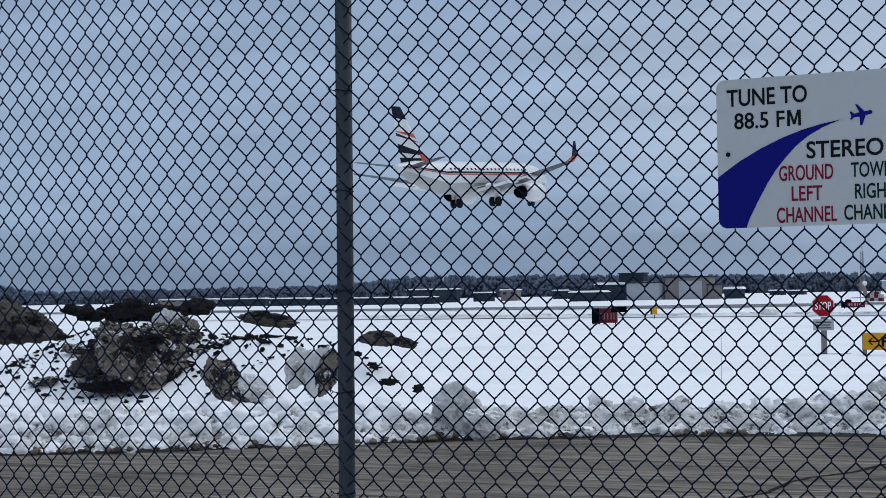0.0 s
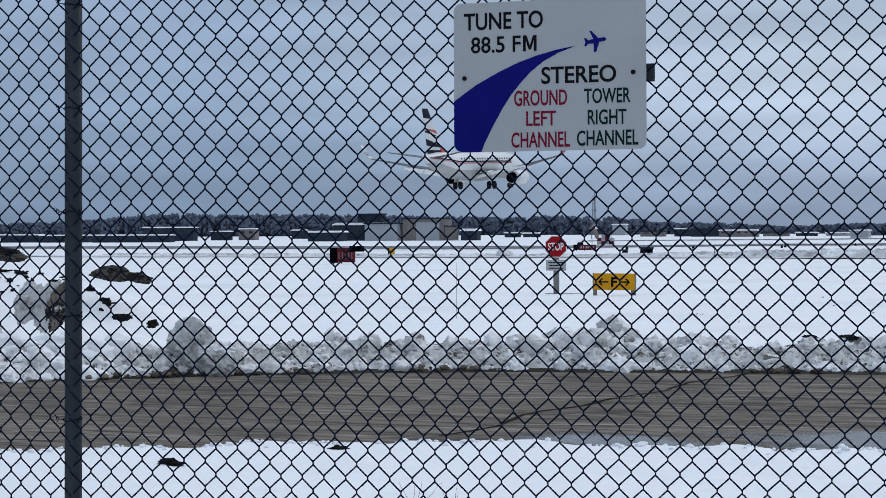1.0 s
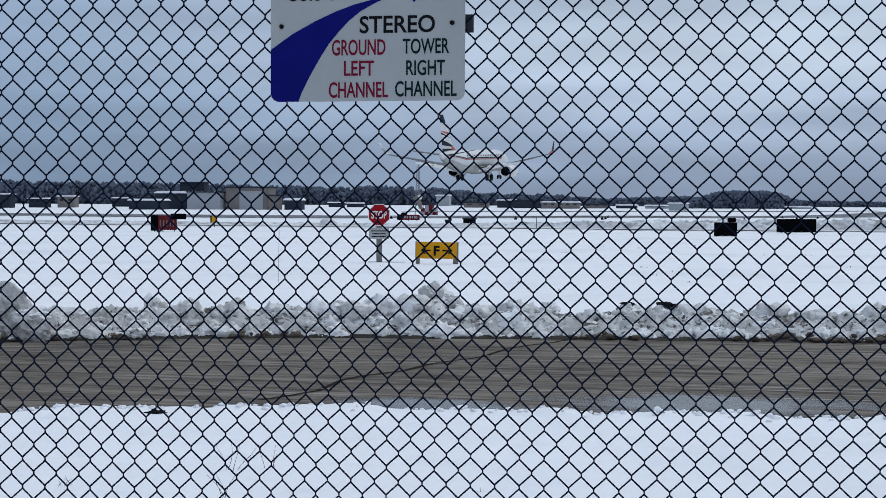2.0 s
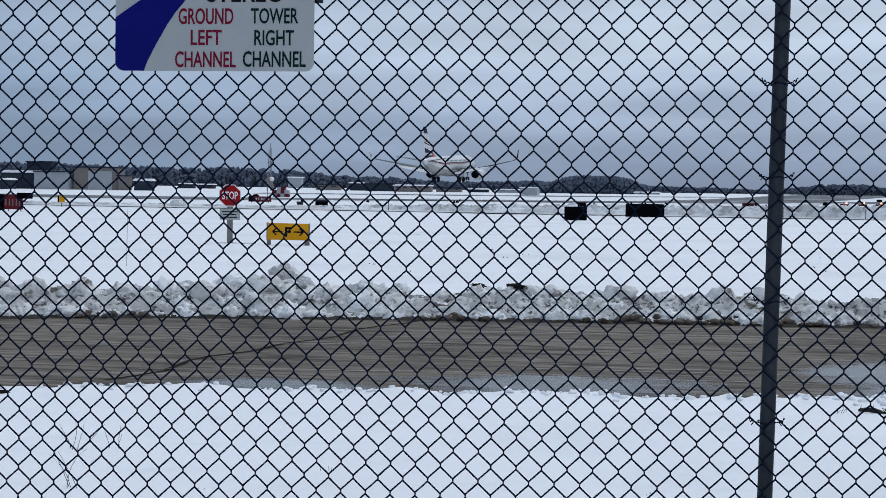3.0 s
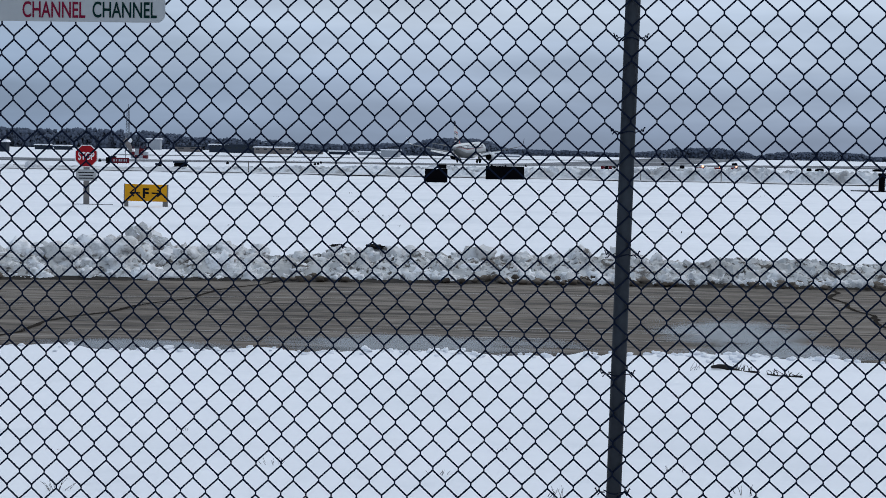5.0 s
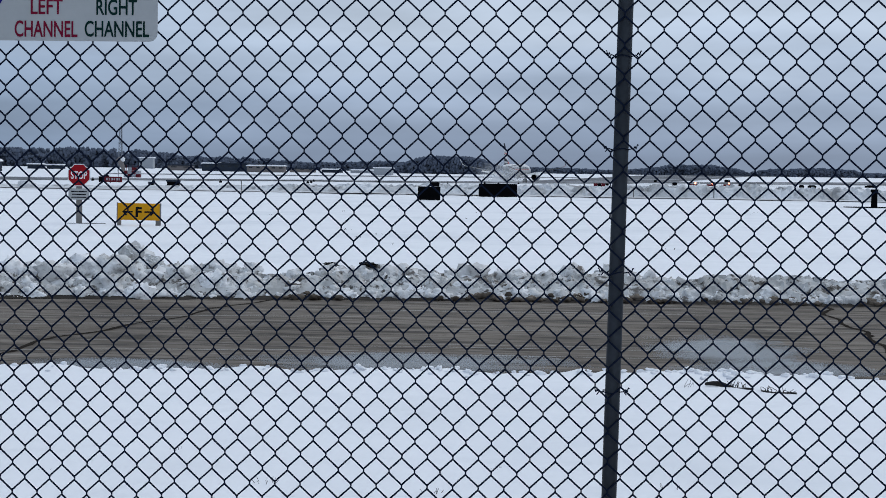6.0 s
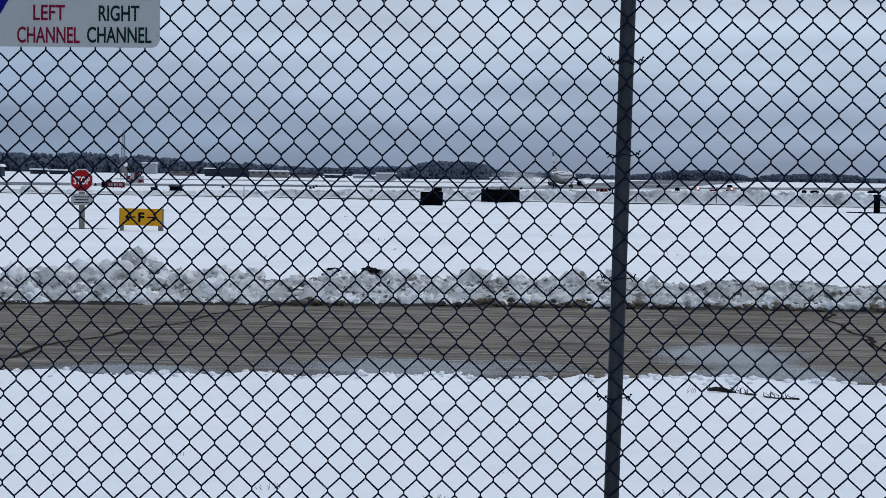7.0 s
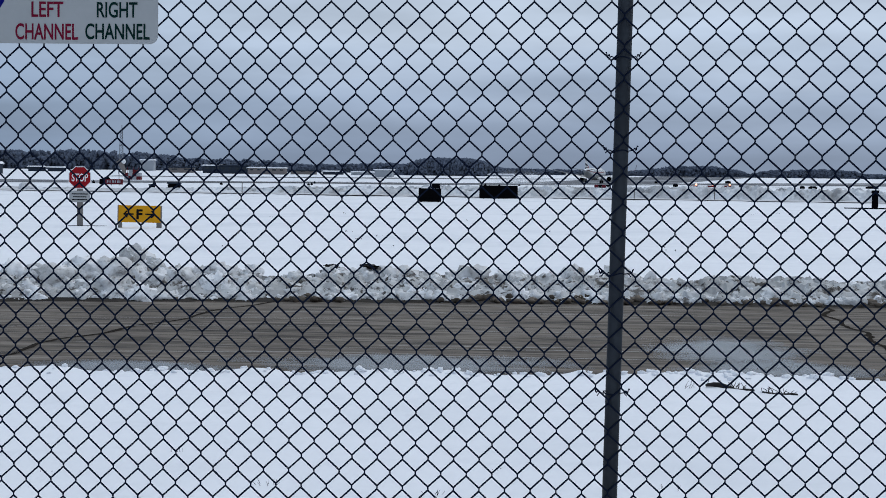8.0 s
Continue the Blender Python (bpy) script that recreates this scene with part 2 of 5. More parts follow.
def thinning(m, scale):
    """Lets a film of water thin out and break up towards its edge."""
    nt = m.node_tree
    N, L = nt.nodes.new, nt.links.new
    tc, off, flat, far, no, near, mr = (N("ShaderNodeTexCoord"), N("ShaderNodeVectorMath"), N("ShaderNodeVectorMath"), N("ShaderNodeVectorMath"), N("ShaderNodeTexNoise"), N("ShaderNodeMath"), N("ShaderNodeMapRange"))
    off.operation, flat.operation, far.operation, near.operation = "SUBTRACT", "MULTIPLY", "LENGTH", "MULTIPLY_ADD"
    off.inputs[1].default_value = (0.5, 0.5, 0.5)
    flat.inputs[1].default_value = (2.0, 2.0, 0.0)
    no.inputs["Scale"].default_value, no.inputs["Detail"].default_value, no.inputs["Roughness"].default_value = scale, 6, 0.6
    near.inputs[1].default_value = -0.9
    L(tc.outputs["Generated"], off.inputs[0])
    L(off.outputs[0], flat.inputs[0])
    L(flat.outputs[0], far.inputs[0])
    L(tc.outputs["Object"], no.inputs["Vector"])
    L(far.outputs["Value"], near.inputs[0])
    L(no.outputs["Fac"], near.inputs[2])
    mr.inputs["From Min"].default_value, mr.inputs["From Max"].default_value, mr.inputs["To Max"].default_value = -0.26, 0.14, 0.76
    L(near.outputs[0], mr.inputs["Value"])
    L(mr.outputs[0], nt.nodes["Principled BSDF"].inputs["Alpha"])


thinning(WATER, 1.6)
ICELINE = material("thin_ice_line", (0.42, 0.40, 0.385), (0.28, 0.26, 0.24), 0.6, 0, 2, 14, 0.1)
CRACK = material("tar_filled_joint", (0.026, 0.022, 0.019), (0.042, 0.036, 0.031), 0.95, 0, 4, 40, 0.15, 0.02, 0.0)
EARTH = snowy("frozen_earth", (0.10, 0.084, 0.069), (0.30, 0.262, 0.225), 1.56, 2.2)
EARTH_BROWN = snowy("brown_earth", (0.037, 0.032, 0.028), (0.098, 0.086, 0.076), 1.72, 2.0)
EARTH_DARK = snowy("dark_turf", (0.006, 0.005, 0.0045), (0.021, 0.0175, 0.015), 1.84)
ICE = snowy("grey_ice_chunk", (0.66, 0.655, 0.66), (0.43, 0.415, 0.40), 1.42, 2.5)
stained(ICE, (0.16, 0.135, 0.115), 2.2, 0.56, 0.66, 0.7)
stained(EARTH, (0.008, 0.007, 0.006), 2.6, 0.49, 0.56, 0.93)
stained(EARTH, (0.012, 0.010, 0.009), 8.0, 0.53, 0.58, 0.9)
stained(EARTH_BROWN, (0.010, 0.008, 0.007), 3.2, 0.52, 0.58, 0.9)
stained(EARTH, (0.66, 0.66, 0.68), 3.4, 0.585, 0.63, 0.92)
# dull galvanised wire, coloured near-black as it looks against the light
WIRE = material("backlit_galvanised_wire", (0.010, 0.015, 0.031), (0.007, 0.011, 0.023), 0.9, 0.0, 30, 200, 0.1, 0.0005, 0.0)
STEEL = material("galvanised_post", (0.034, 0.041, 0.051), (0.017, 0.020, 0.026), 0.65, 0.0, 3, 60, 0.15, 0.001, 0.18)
PLATE = material("sign_sheet", (0.375, 0.385, 0.39), (0.335, 0.345, 0.35), 0.5, 0, 5, 60, 0.03, 0.001)
BLUE = material("blue_vinyl", (0.004, 0.006, 0.14), (0.003, 0.005, 0.12), 0.5, 0, 8, 60, 0, 0.01, 0.06)
INK = material("black_vinyl", (0.005, 0.005, 0.007), (0.008, 0.008, 0.010), 0.5, 0, 8, 60, 0, 0.01, 0.05)
REDINK = material("red_vinyl", (0.175, 0.008, 0.030), (0.145, 0.007, 0.025), 0.5, 0, 8, 60, 0, 0.01, 0.06)
GREENINK = material("dark_green_vinyl", (0.003, 0.022, 0.019), (0.003, 0.018, 0.016), 0.5, 0, 8, 60, 0, 0.01, 0.05)
SIGNRED = material("reflective_red", (0.30, 0.008, 0.014), (0.25, 0.007, 0.012), 0.5, 0, 4, 40, 0, 0.01, 0.08)
SIGNWHITE = material("reflective_white", (0.75, 0.76, 0.77), (0.66, 0.67, 0.69), 0.45, 0, 4, 40, 0)
YELLOW = material("yellow_panel", (0.66, 0.31, 0.008), (0.56, 0.26, 0.007), 0.5, 0, 3, 30, 0.02, 0.02, 0.12)
WOOD = material("grey_timber", (0.20, 0.19, 0.18), (0.13, 0.12, 0.115), 0.85, 0, 6, 40, 0.3, 0.005)
BLACK = material("black_panel", (0.003, 0.003, 0.004), (0.004, 0.004, 0.005), 0.9, 0, 2, 20, 0.05, 0.01, 0.0)
RUST = material("dull_red_panel", (0.135, 0.011, 0.020), (0.085, 0.008, 0.013), 0.7, 0, 2, 20, 0.05, 0.02, 0.15)
# the haze that pales the far mast is mixed into its grey
MASTGREY = material("hazy_mast_grey", (0.20, 0.22, 0.25), (0.15, 0.165, 0.19), 0.7, 0, 1, 8, 0)
BARK = material("dead_stem", (0.018, 0.014, 0.012), (0.010, 0.008, 0.007), 0.9, 0, 20, 80, 0.3, 0.004)
# bare trees, their colour lifted to the pale blue of distance haze
WOODS = material("hazy_winter_woods", (0.118, 0.138, 0.184), (0.092, 0.109, 0.148), 1.0, 0, 0.05, 0.5, 0, 0.02, 0.0, island=0.25)
SKIN = material("aircraft_white", (0.68, 0.68, 0.68), (0.60, 0.61, 0.62), 0.32, 0, 0.5, 5, 0.02)
# belly grey, its colour deepened for the backlit underside
BELLY = material("shaded_aircraft_grey", (0.42, 0.42, 0.40), (0.34, 0.345, 0.33), 0.4, 0, 0.5, 5, 0.02)
NAVY = material("aircraft_navy", (0.005, 0.007, 0.022), (0.004, 0.006, 0.018), 0.4, 0, 1, 8, 0, 0.01, 0.08)
LIVRED = material("aircraft_red", (0.48, 0.055, 0.035), (0.40, 0.045, 0.03), 0.35, 0, 1, 8, 0)
# the shade beneath wings and tailplane is worked into this grey
WINGGREY = material("shaded_wing_grey", (0.055, 0.06, 0.065), (0.035, 0.04, 0.044), 0.5, 0.0, 0.6, 6, 0.02)
RUBBER = material("tyre_rubber", (0.010, 0.010, 0.011), (0.016, 0.016, 0.016), 0.85, 0, 3, 20, 0.1, 0.01, 0.1)
GLASS = material("cabin_glass", (0.02, 0.025, 0.03), (0.03, 0.035, 0.04), 0.1, 0, 1, 8, 0)
CLAD_DARK = material("dark_cladding", (0.032, 0.042, 0.060), (0.020, 0.027, 0.040), 0.8, 0, 0.1, 2, 0, 0.01, 0.1)
CLAD_WHITE = material("white_cladding", (0.34, 0.36, 0.39), (0.28, 0.30, 0.33), 0.7, 0, 0.1, 2, 0)
LAMP = bpy.data.materials.new("amber_lamp")
LAMP.use_nodes = True
LAMP.node_tree.nodes["Principled BSDF"].inputs["Emission Color"].default_value = (1.0, 0.30, 0.10, 1)
LAMP.node_tree.nodes["Principled BSDF"].inputs["Emission Strength"].default_value = 3.0
CLAD_BROWN = material("tan_cladding", (0.19, 0.165, 0.155), (0.15, 0.13, 0.125), 0.7, 0, 0.1, 2, 0)


# ---- mesh tools ----
def link_mesh(name, bm, mat, smooth=False):
    me = bpy.data.meshes.new(name)
    bm.normal_update()
    bm.to_mesh(me)
    bm.free()
    me.materials.append(mat)
    if smooth:
        me.shade_smooth()
    return me


def part(name, bm, mat, parent, label="", smooth=False):
    ob = new(name, link_mesh(name, bm, mat, smooth))
    ob.parent = parent
    return tagged(ob, label)


def thing(name, bm, mat, label, category, group="", kind="", at=None, smooth=False):
    ob = new(name, link_mesh(name, bm, mat, smooth))
    if at:
        ob.matrix_basis = at
    return tagged(ob, label, category, group, kind)


def empty(name, label, category, at, group="", kind=""):
    ob = new(name)
    ob.empty_display_size = 0.2
    ob.matrix_basis = at
    return tagged(ob, label, category, group, kind)


def box(x0, x1, y0, y1, z0, z1, bevel=0.0, bm=None):
    bm = bm or bmesh.new()
    made = bmesh.ops.create_cube(bm, size=1)["verts"]
    for v in made:
        v.co = Vector(((x0 + x1) / 2 + v.co.x * (x1 - x0), (y0 + y1) / 2 + v.co.y * (y1 - y0), (z0 + z1) / 2 + v.co.z * (z1 - z0)))
    if bevel:
        es = list({e for v in made for e in v.link_edges})
        bmesh.ops.bevel(bm, geom=es, offset=bevel, segments=2, affect="EDGES", profile=0.5)
    return bm


def tube(points, radius, sides=8, bm=None, cap=True):
    """A round bar along points; radius is one number or one for each point."""
    bm = bm or bmesh.new()
    pts = [Vector(p) for p in points]
    rad = radius if isinstance(radius, (list, tuple)) else [radius] * len(pts)
    rings = []
    for i, p in enumerate(pts):
        d = (pts[min(i + 1, len(pts) - 1)] - pts[max(i - 1, 0)]).normalized()
        ref = Vector((0, 1, 0)) if abs(d.y) < 0.9 else Vector((1, 0, 0))
        u = d.cross(ref).normalized()
        v = d.cross(u)
        rings.append([bm.verts.new(p + rad[i] * (u * math.cos(a) + v * math.sin(a)))
                      for a in (2 * math.pi * k / sides for k in range(sides))])
    for a, b in zip(rings, rings[1:]):
        for k in range(sides):
            bm.faces.new((a[k], a[(k + 1) % sides], b[(k + 1) % sides], b[k]))
    if cap and sides > 2:
        bm.faces.new(rings[0][::-1])
        bm.faces.new(rings[-1])
    return bm


def prism(outline, y0, y1, bm=None):
    """An upright sheet: an outline in x and z between two depths."""
    bm = bm or bmesh.new()
    a = [bm.verts.new((x, y0, z)) for x, z in outline]
    b = [bm.verts.new((x, y1, z)) for x, z in outline]
    bm.faces.new(a)
    bm.faces.new(b[::-1])
    n = len(outline)
    for i in range(n):
        bm.faces.new((a[i], b[i], b[(i + 1) % n], a[(i + 1) % n]))
    bmesh.ops.recalc_face_normals(bm, faces=bm.faces)
    return bm


def lettering(text, x0, x1, z0, z1, y, thick, bold=0.0):
    """Raised writing that fills a rectangle of the x-z plane and faces -y."""
    cu = bpy.data.curves.new("writing", "FONT")
    cu.body, cu.extrude, cu.offset, cu.resolution_u = text, 0.02, bold, 4
    ob = bpy.data.objects.new("writing", cu)
    scene.collection.objects.link(ob)
    me = bpy.data.meshes.new_from_object(ob.evaluated_get(bpy.context.evaluated_depsgraph_get()))
    bpy.data.objects.remove(ob)
    bpy.data.curves.remove(cu)
    bm = bmesh.new()
    bm.from_mesh(me)
    bpy.data.meshes.remove(me)
    xs, ys = [v.co.x for v in bm.verts], [v.co.y for v in bm.verts]
    for v in bm.verts:
        u, w = (v.co.x - min(xs)) / (max(xs) - min(xs)), (v.co.y - min(ys)) / (max(ys) - min(ys))
        v.co = Vector((x0 + u * (x1 - x0), y - (thick if v.co.z > 0 else 0), z0 + w * (z1 - z0)))
    return bm


def lump(radius, seed, rough=0.35, sub=3, freq=1.3, squash=(1, 1, 1), bm=None, at=(0, 0, 0)):
    """An irregular clod."""
    own = bmesh.new()
    bmesh.ops.create_icosphere(own, subdivisions=sub, radius=1)
    off = Vector((seed * 7.13, seed * 3.7, seed * 1.9))
    for v in own.verts:
        n = noise.noise(v.co * freq + off) + 0.5 * noise.noise(v.co * freq * 2.3 + off) + 0.3 * noise.noise(v.co * freq * 5 + off)
        c = v.co * (1 + rough * n) * radius
        v.co = Vector((c.x * squash[0], c.y * squash[1], c.z * squash[2])) + Vector(at)
    if bm is None:
        return own
    me = bpy.data.meshes.new("t")
    own.to_mesh(me)
    own.free()
    bm.from_mesh(me)
    bpy.data.meshes.remove(me)
    return bm


def smooth01(t):
    t = min(1.0, max(0.0, t))
    return t * t * (3 - 2 * t)


def rock(radius, seed, squash=(1, 1, 1), planes=13, rough=0.10, sub=5, bm=None, at=(0, 0, 0)):
    """A broken block with flat faces, chipped edges and a rough skin."""
    own = bmesh.new()
    bmesh.ops.create_icosphere(own, subdivisions=sub, radius=1)
    rnd = random.Random(int(seed * 1000))
    cuts = []
    for k in range(planes):
        d = Vector((rnd.gauss(0, 1), rnd.gauss(0, 1), rnd.gauss(0, 1))).normalized()
        cuts.append((d, rnd.uniform(0.62, 0.95)))
    off = Vector((seed * 7.13, seed * 3.7, seed * 1.9))
    for v in own.verts:
        d = v.co.normalized()
        r = min([1.15] + [h / d.dot(n) for n, h in cuts if d.dot(n) > 0.05])
        r *= 1 + rough * (noise.noise(d * 2.5 + off) + 0.7 * noise.noise(d * 6 + off) + 0.6 * noise.noise(d * 14 + off))
        v.co = Vector((d.x * r * radius * squash[0], d.y * r * radius * squash[1], d.z * r * radius * squash[2])) + Vector(at)
    if bm is None:
        return own
    me = bpy.data.meshes.new("t")
    own.to_mesh(me)
    own.free()
    bm.from_mesh(me)
    bpy.data.meshes.remove(me)
    return bm


# ---- lie of the land ----
RUN_DIR = (math.sin(radians(13.5)), math.cos(radians(13.5)))
RUN_OFF = 115.0


def along_runway(s, q=0.0):
    """The place s metres along the runway's centre line and q metres to its right."""
    return (-0.07 + RUN_DIR[0] * s + (q - RUN_OFF) * RUN_DIR[1], -0.9 + RUN_DIR[1] * s - (q - RUN_OFF) * RUN_DIR[0])


def road_near(x):
    return float(np.interp(x, [-30, -20, -14, -7.84, -6.6, -5.2, -3.8, -1.4, 2.1, 12, 40], [-6, 1.0, 7.0, 11.8, 12.45, 13.0, 13.45, 13.72, 13.75, 13.8, 13.4]))


def road_far(x):
    return float(np.interp(x, [-40, -25, -20, -14.9, -13.4, -11.95, -10.2, -8.2, -6.1, -4.2, -2.2, 0.3, 3.3, 12, 40], [-10, 7, 11.6, 16.2, 17.2, 18.5, 19.9, 21.0, 21.65, 22.0, 22.35, 22.6, 22.8, 23.0, 22.6]))


def land(x, y):
    """The broad shape of the ground, without the road's cutting."""
    d = y + 0.12 * x
    dip = -1.85 * min(1.0, max(0.0, (d - 112) / 370)) * smooth01((790 - d) / 270)
    mound = 1.40 * math.exp(-((x + 21.2) / 2.9) ** 2 - ((y - 26.6) / 2.3) ** 2)
    mound += 0.85 * math.exp(-((x + 16.6) / 2.6) ** 2 - ((y - 26.2) / 2.2) ** 2)
    mound += 0.34 * math.exp(-((x + 21.3) / 1.3) ** 2 - ((y - 23.7) / 1.1) ** 2)
    mound += 0.45 * math.exp(-((x + 17.3) / 1.3) ** 2 - ((y - 24.6) / 1.3) ** 2)
    mound += 0.25 * math.exp(-((x + 13.9) / 1.5) ** 2 - ((y - 22.6) / 1.0) ** 2)
    return dip + mound


def snow_top(x, y):
    p = Vector((x, y, 0))
    z = land(x, y)
    near = math.hypot(x, y)
    if near < 140:
        z += 0.035 * noise.noise(p * 0.35) + 0.018 * noise.noise(p * 1.4)
    if y < 40 and -32 < x < 22:
        rag = 0.13 * noise.noise(p * 1.1 + Vector((9, 0, 0))) + 0.11 * noise.noise(p * 3.1) + 0.10 * noise.noise(p * 7.3)
        inside = min(y - road_near(x) + rag, road_far(x) + 0.35 - y + rag)
        z += 0.012 * noise.noise(p * 5.1)
        z -= 0.14 * smooth01(inside / 0.24 + 0.5)
        lip = math.exp(-((y - road_near(x) + rag + 0.14) / 0.16) ** 2)
        z += 0.035 * lip * (0.6 + noise.noise(p * 2.3))
    return z


def sheet(xs, ys, height):
    """A grid over x and y with heights from a function."""
    bm = bmesh.new()
    rows = [[bm.verts.new((x, y, height(x, y))) for x in xs] for y in ys]
    for j in range(len(ys) - 1):
        for i in range(len(xs) - 1):
            bm.faces.new((rows[j][i], rows[j][i + 1], rows[j + 1][i + 1], rows[j + 1][i]))
    return bm


def steps(stops):
    """Numbers from stretch to stretch: (start, step), ..., (end, 0)."""
    out = []
    for (a, d), (b, _) in zip(stops, stops[1:]):
        n = max(1, round((b - a) / d))
        out += [a + (b - a) * k / n for k in range(n)]
    return out + [stops[-1][0]]


def build_ground():
    xs = steps([(-4000, 800), (-800, 100), (-200, 20), (-60, 4), (-26, 0.5), (-14, 0.16), (-9, 0.075), (4, 0.16), (8, 1), (20, 5), (60, 20), (200, 100), (800, 800), (4000, 0)])
    ys = steps([(-60, 12), (-12, 2), (4, 0.5), (8, 0.16), (11, 0.05), (14.8, 0.25), (18, 0.12), (24, 0.3), (30, 1.2), (60, 5), (140, 12), (800, 40), (1200, 300), (4500, 0)])
    thing("ground", sheet(xs, ys, snow_top), SNOW, "wide field of settled white snow reaching the horizon", "ground", kind="structure", smooth=True)
    rx = steps([(-26, 1), (-15, 0.5), (20, 0)])
    bm = bmesh.new()
    rows = []
    for x in rx:
        a, b = road_near(x) - 0.7, road_far(x) + 0.8
        rows.append([bm.verts.new((x, a + (b - a) * k / 16, -0.085 + 0.025 * math.sin(math.pi * k / 16))) for k in range(17)])
    for a, b in zip(rows, rows[1:]):
        for k in range(16):
            bm.faces.new((a[k], b[k], b[k + 1], a[k + 1]))
    road = thing("road", bm, ROAD, "worn brown-grey concrete perimeter road, wet with streaks of meltwater", "road", kind="structure", smooth=True)
    # tar-filled joints that wander across the slabs
    for k, (a, b) in enumerate((((-5.2, 14.2), (-3.55, 22.5)), ((3.40, 15.4), (3.66, 23.0)), ((-4.45, 18.0), (-3.85, 18.5)), ((-9.5, 16.5), (3.0, 19.2)), ((-12, 14.6), (-1.0, 17.4)))):
        bm, n = bmesh.new(), 40
        last = None
        for i in range(n + 1):
            t = i / n
            x, y = a[0] + (b[0] - a[0]) * t, a[1] + (b[1] - a[1]) * t
            off = 0.24 * noise.noise(Vector((t * 6, k * 9.0, 0))) + 0.05 * noise.noise(Vector((t * 34, k * 4.0, 2)))
            x, y = x + off * (1 if k < 3 else 0.1), y + off * (0.1 if k < 3 else 1)
            w = (0.026 if k < 2 else 0.004) + (0.032 if k < 3 else 0.009) * abs(noise.noise(Vector((t * 14, k, 5))))
            u = (y - road_near(x) + 0.7) / (road_far(x) - road_near(x) + 1.5)
            z = -0.085 + 0.025 * math.sin(math.pi * min(1, max(0, u))) + 0.004
            d = Vector((b[1] - a[1], a[0] - b[0], 0)).normalized() * w
            pair = [bm.verts.new((x - d.x, y - d.y, z)), bm.verts.new((x + d.x, y + d.y, z))]
            if last:
                bm.faces.new((last[0], last[1], pair[1], pair[0]))
            last = pair
        bmesh.ops.recalc_face_normals(bm, faces=bm.faces)
        part("joint", bm, CRACK, road, "dark tar-filled joint")
    # thin pale lines of ice drawn out along the road by passing wheels
    rnd = random.Random(77)
    for k in range(16):
        x0, ln, f = rnd.uniform(-14, 1.5), rnd.uniform(1.2, 5.5), rnd.uniform(0.12, 0.9)
        bm, last = bmesh.new(), None
        for i in range(25):
            x = x0 + ln * i / 24
            a, b = road_near(x), road_far(x)
            y = a + (b - a) * f + 0.05 * noise.noise(Vector((x * 1.5, k * 3.0, 0)))
            u = (y - a + 0.7) / (b - a + 1.5)
            z = -0.085 + 0.025 * math.sin(math.pi * u) + 0.008
            w = 0.006 + 0.016 * max(0, math.sin(math.pi * i / 24)) * (0.4 + abs(noise.noise(Vector((x * 3, k * 1.0, 7)))))
            pair = [bm.verts.new((x, y - w, z)), bm.verts.new((x, y + w, z))]
            if last:
                bm.faces.new((last[0], pair[0], pair[1], last[1]))
            last = pair
        part("ice_line", bm, ICELINE, road, "thin pale line of ice")
    for k, (cx, cy, rx_, ry_) in enumerate(((-0.75, 14.75, 1.9, 0.85), (1.75, 16.4, 1.05, 1.7), (-3.6, 14.3, 1.2, 0.5), (2.2, 15.0, 1.0, 0.7))):
        bm = bmesh.new()
        ring = []
        for i in range(48):
            a = 2 * math.pi * i / 48
            r = 1 + 0.55 * noise.noise(Vector((math.cos(a) * 1.3, math.sin(a) * 1.3, k * 5.0))) + 0.12 * noise.noise(Vector((math.cos(a) * 5, math.sin(a) * 5, k)))
            px, py = cx + rx_ * r * math.cos(a), cy + ry_ * r * math.sin(a)
            u = (py - road_near(px) + 0.7) / (road_far(px) - road_near(px) + 1.5)
            ring.append(bm.verts.new((px, py, -0.077 + 0.025 * math.sin(math.pi * min(1, max(0, u))))))
        bm.faces.new(ring)
        part("puddle", bm, WATER, road, "still shallow puddle that mirrors the sky")


build_ground()


def build_strip(name, a, b, width, label, z=0.05, n=60, mat=TAXI):
    bm = bmesh.new()
    d = (Vector(b) - Vector(a)).normalized()
    side = Vector((d.y, -d.x))
    rows = []
    for i in range(n + 1):
        c = Vector(a).lerp(Vector(b), i / n)
        row = []
        for k in range(7):
            w = width * (k / 6 - 0.5) + (1.5 * noise.noise(Vector((i * 0.5, k, 3))) if k in (0, 6) else 0)
            p = c + side * w
            row.append(bm.verts.new((p.x, p.y, land(p.x, p.y) + z)))
        rows.append(row)
    for p, q in zip(rows, rows[1:]):
        for k in range(6):
            bm.faces.new((p[k], p[k + 1], q[k + 1], q[k]))
    bmesh.ops.recalc_face_normals(bm, faces=bm.faces)
    return thing(name, bm, mat, label, "road", kind="structure", smooth=True)


build_strip("runway", along_runway(290), along_runway(1500), 42, "long grey runway with a thin film of snow")


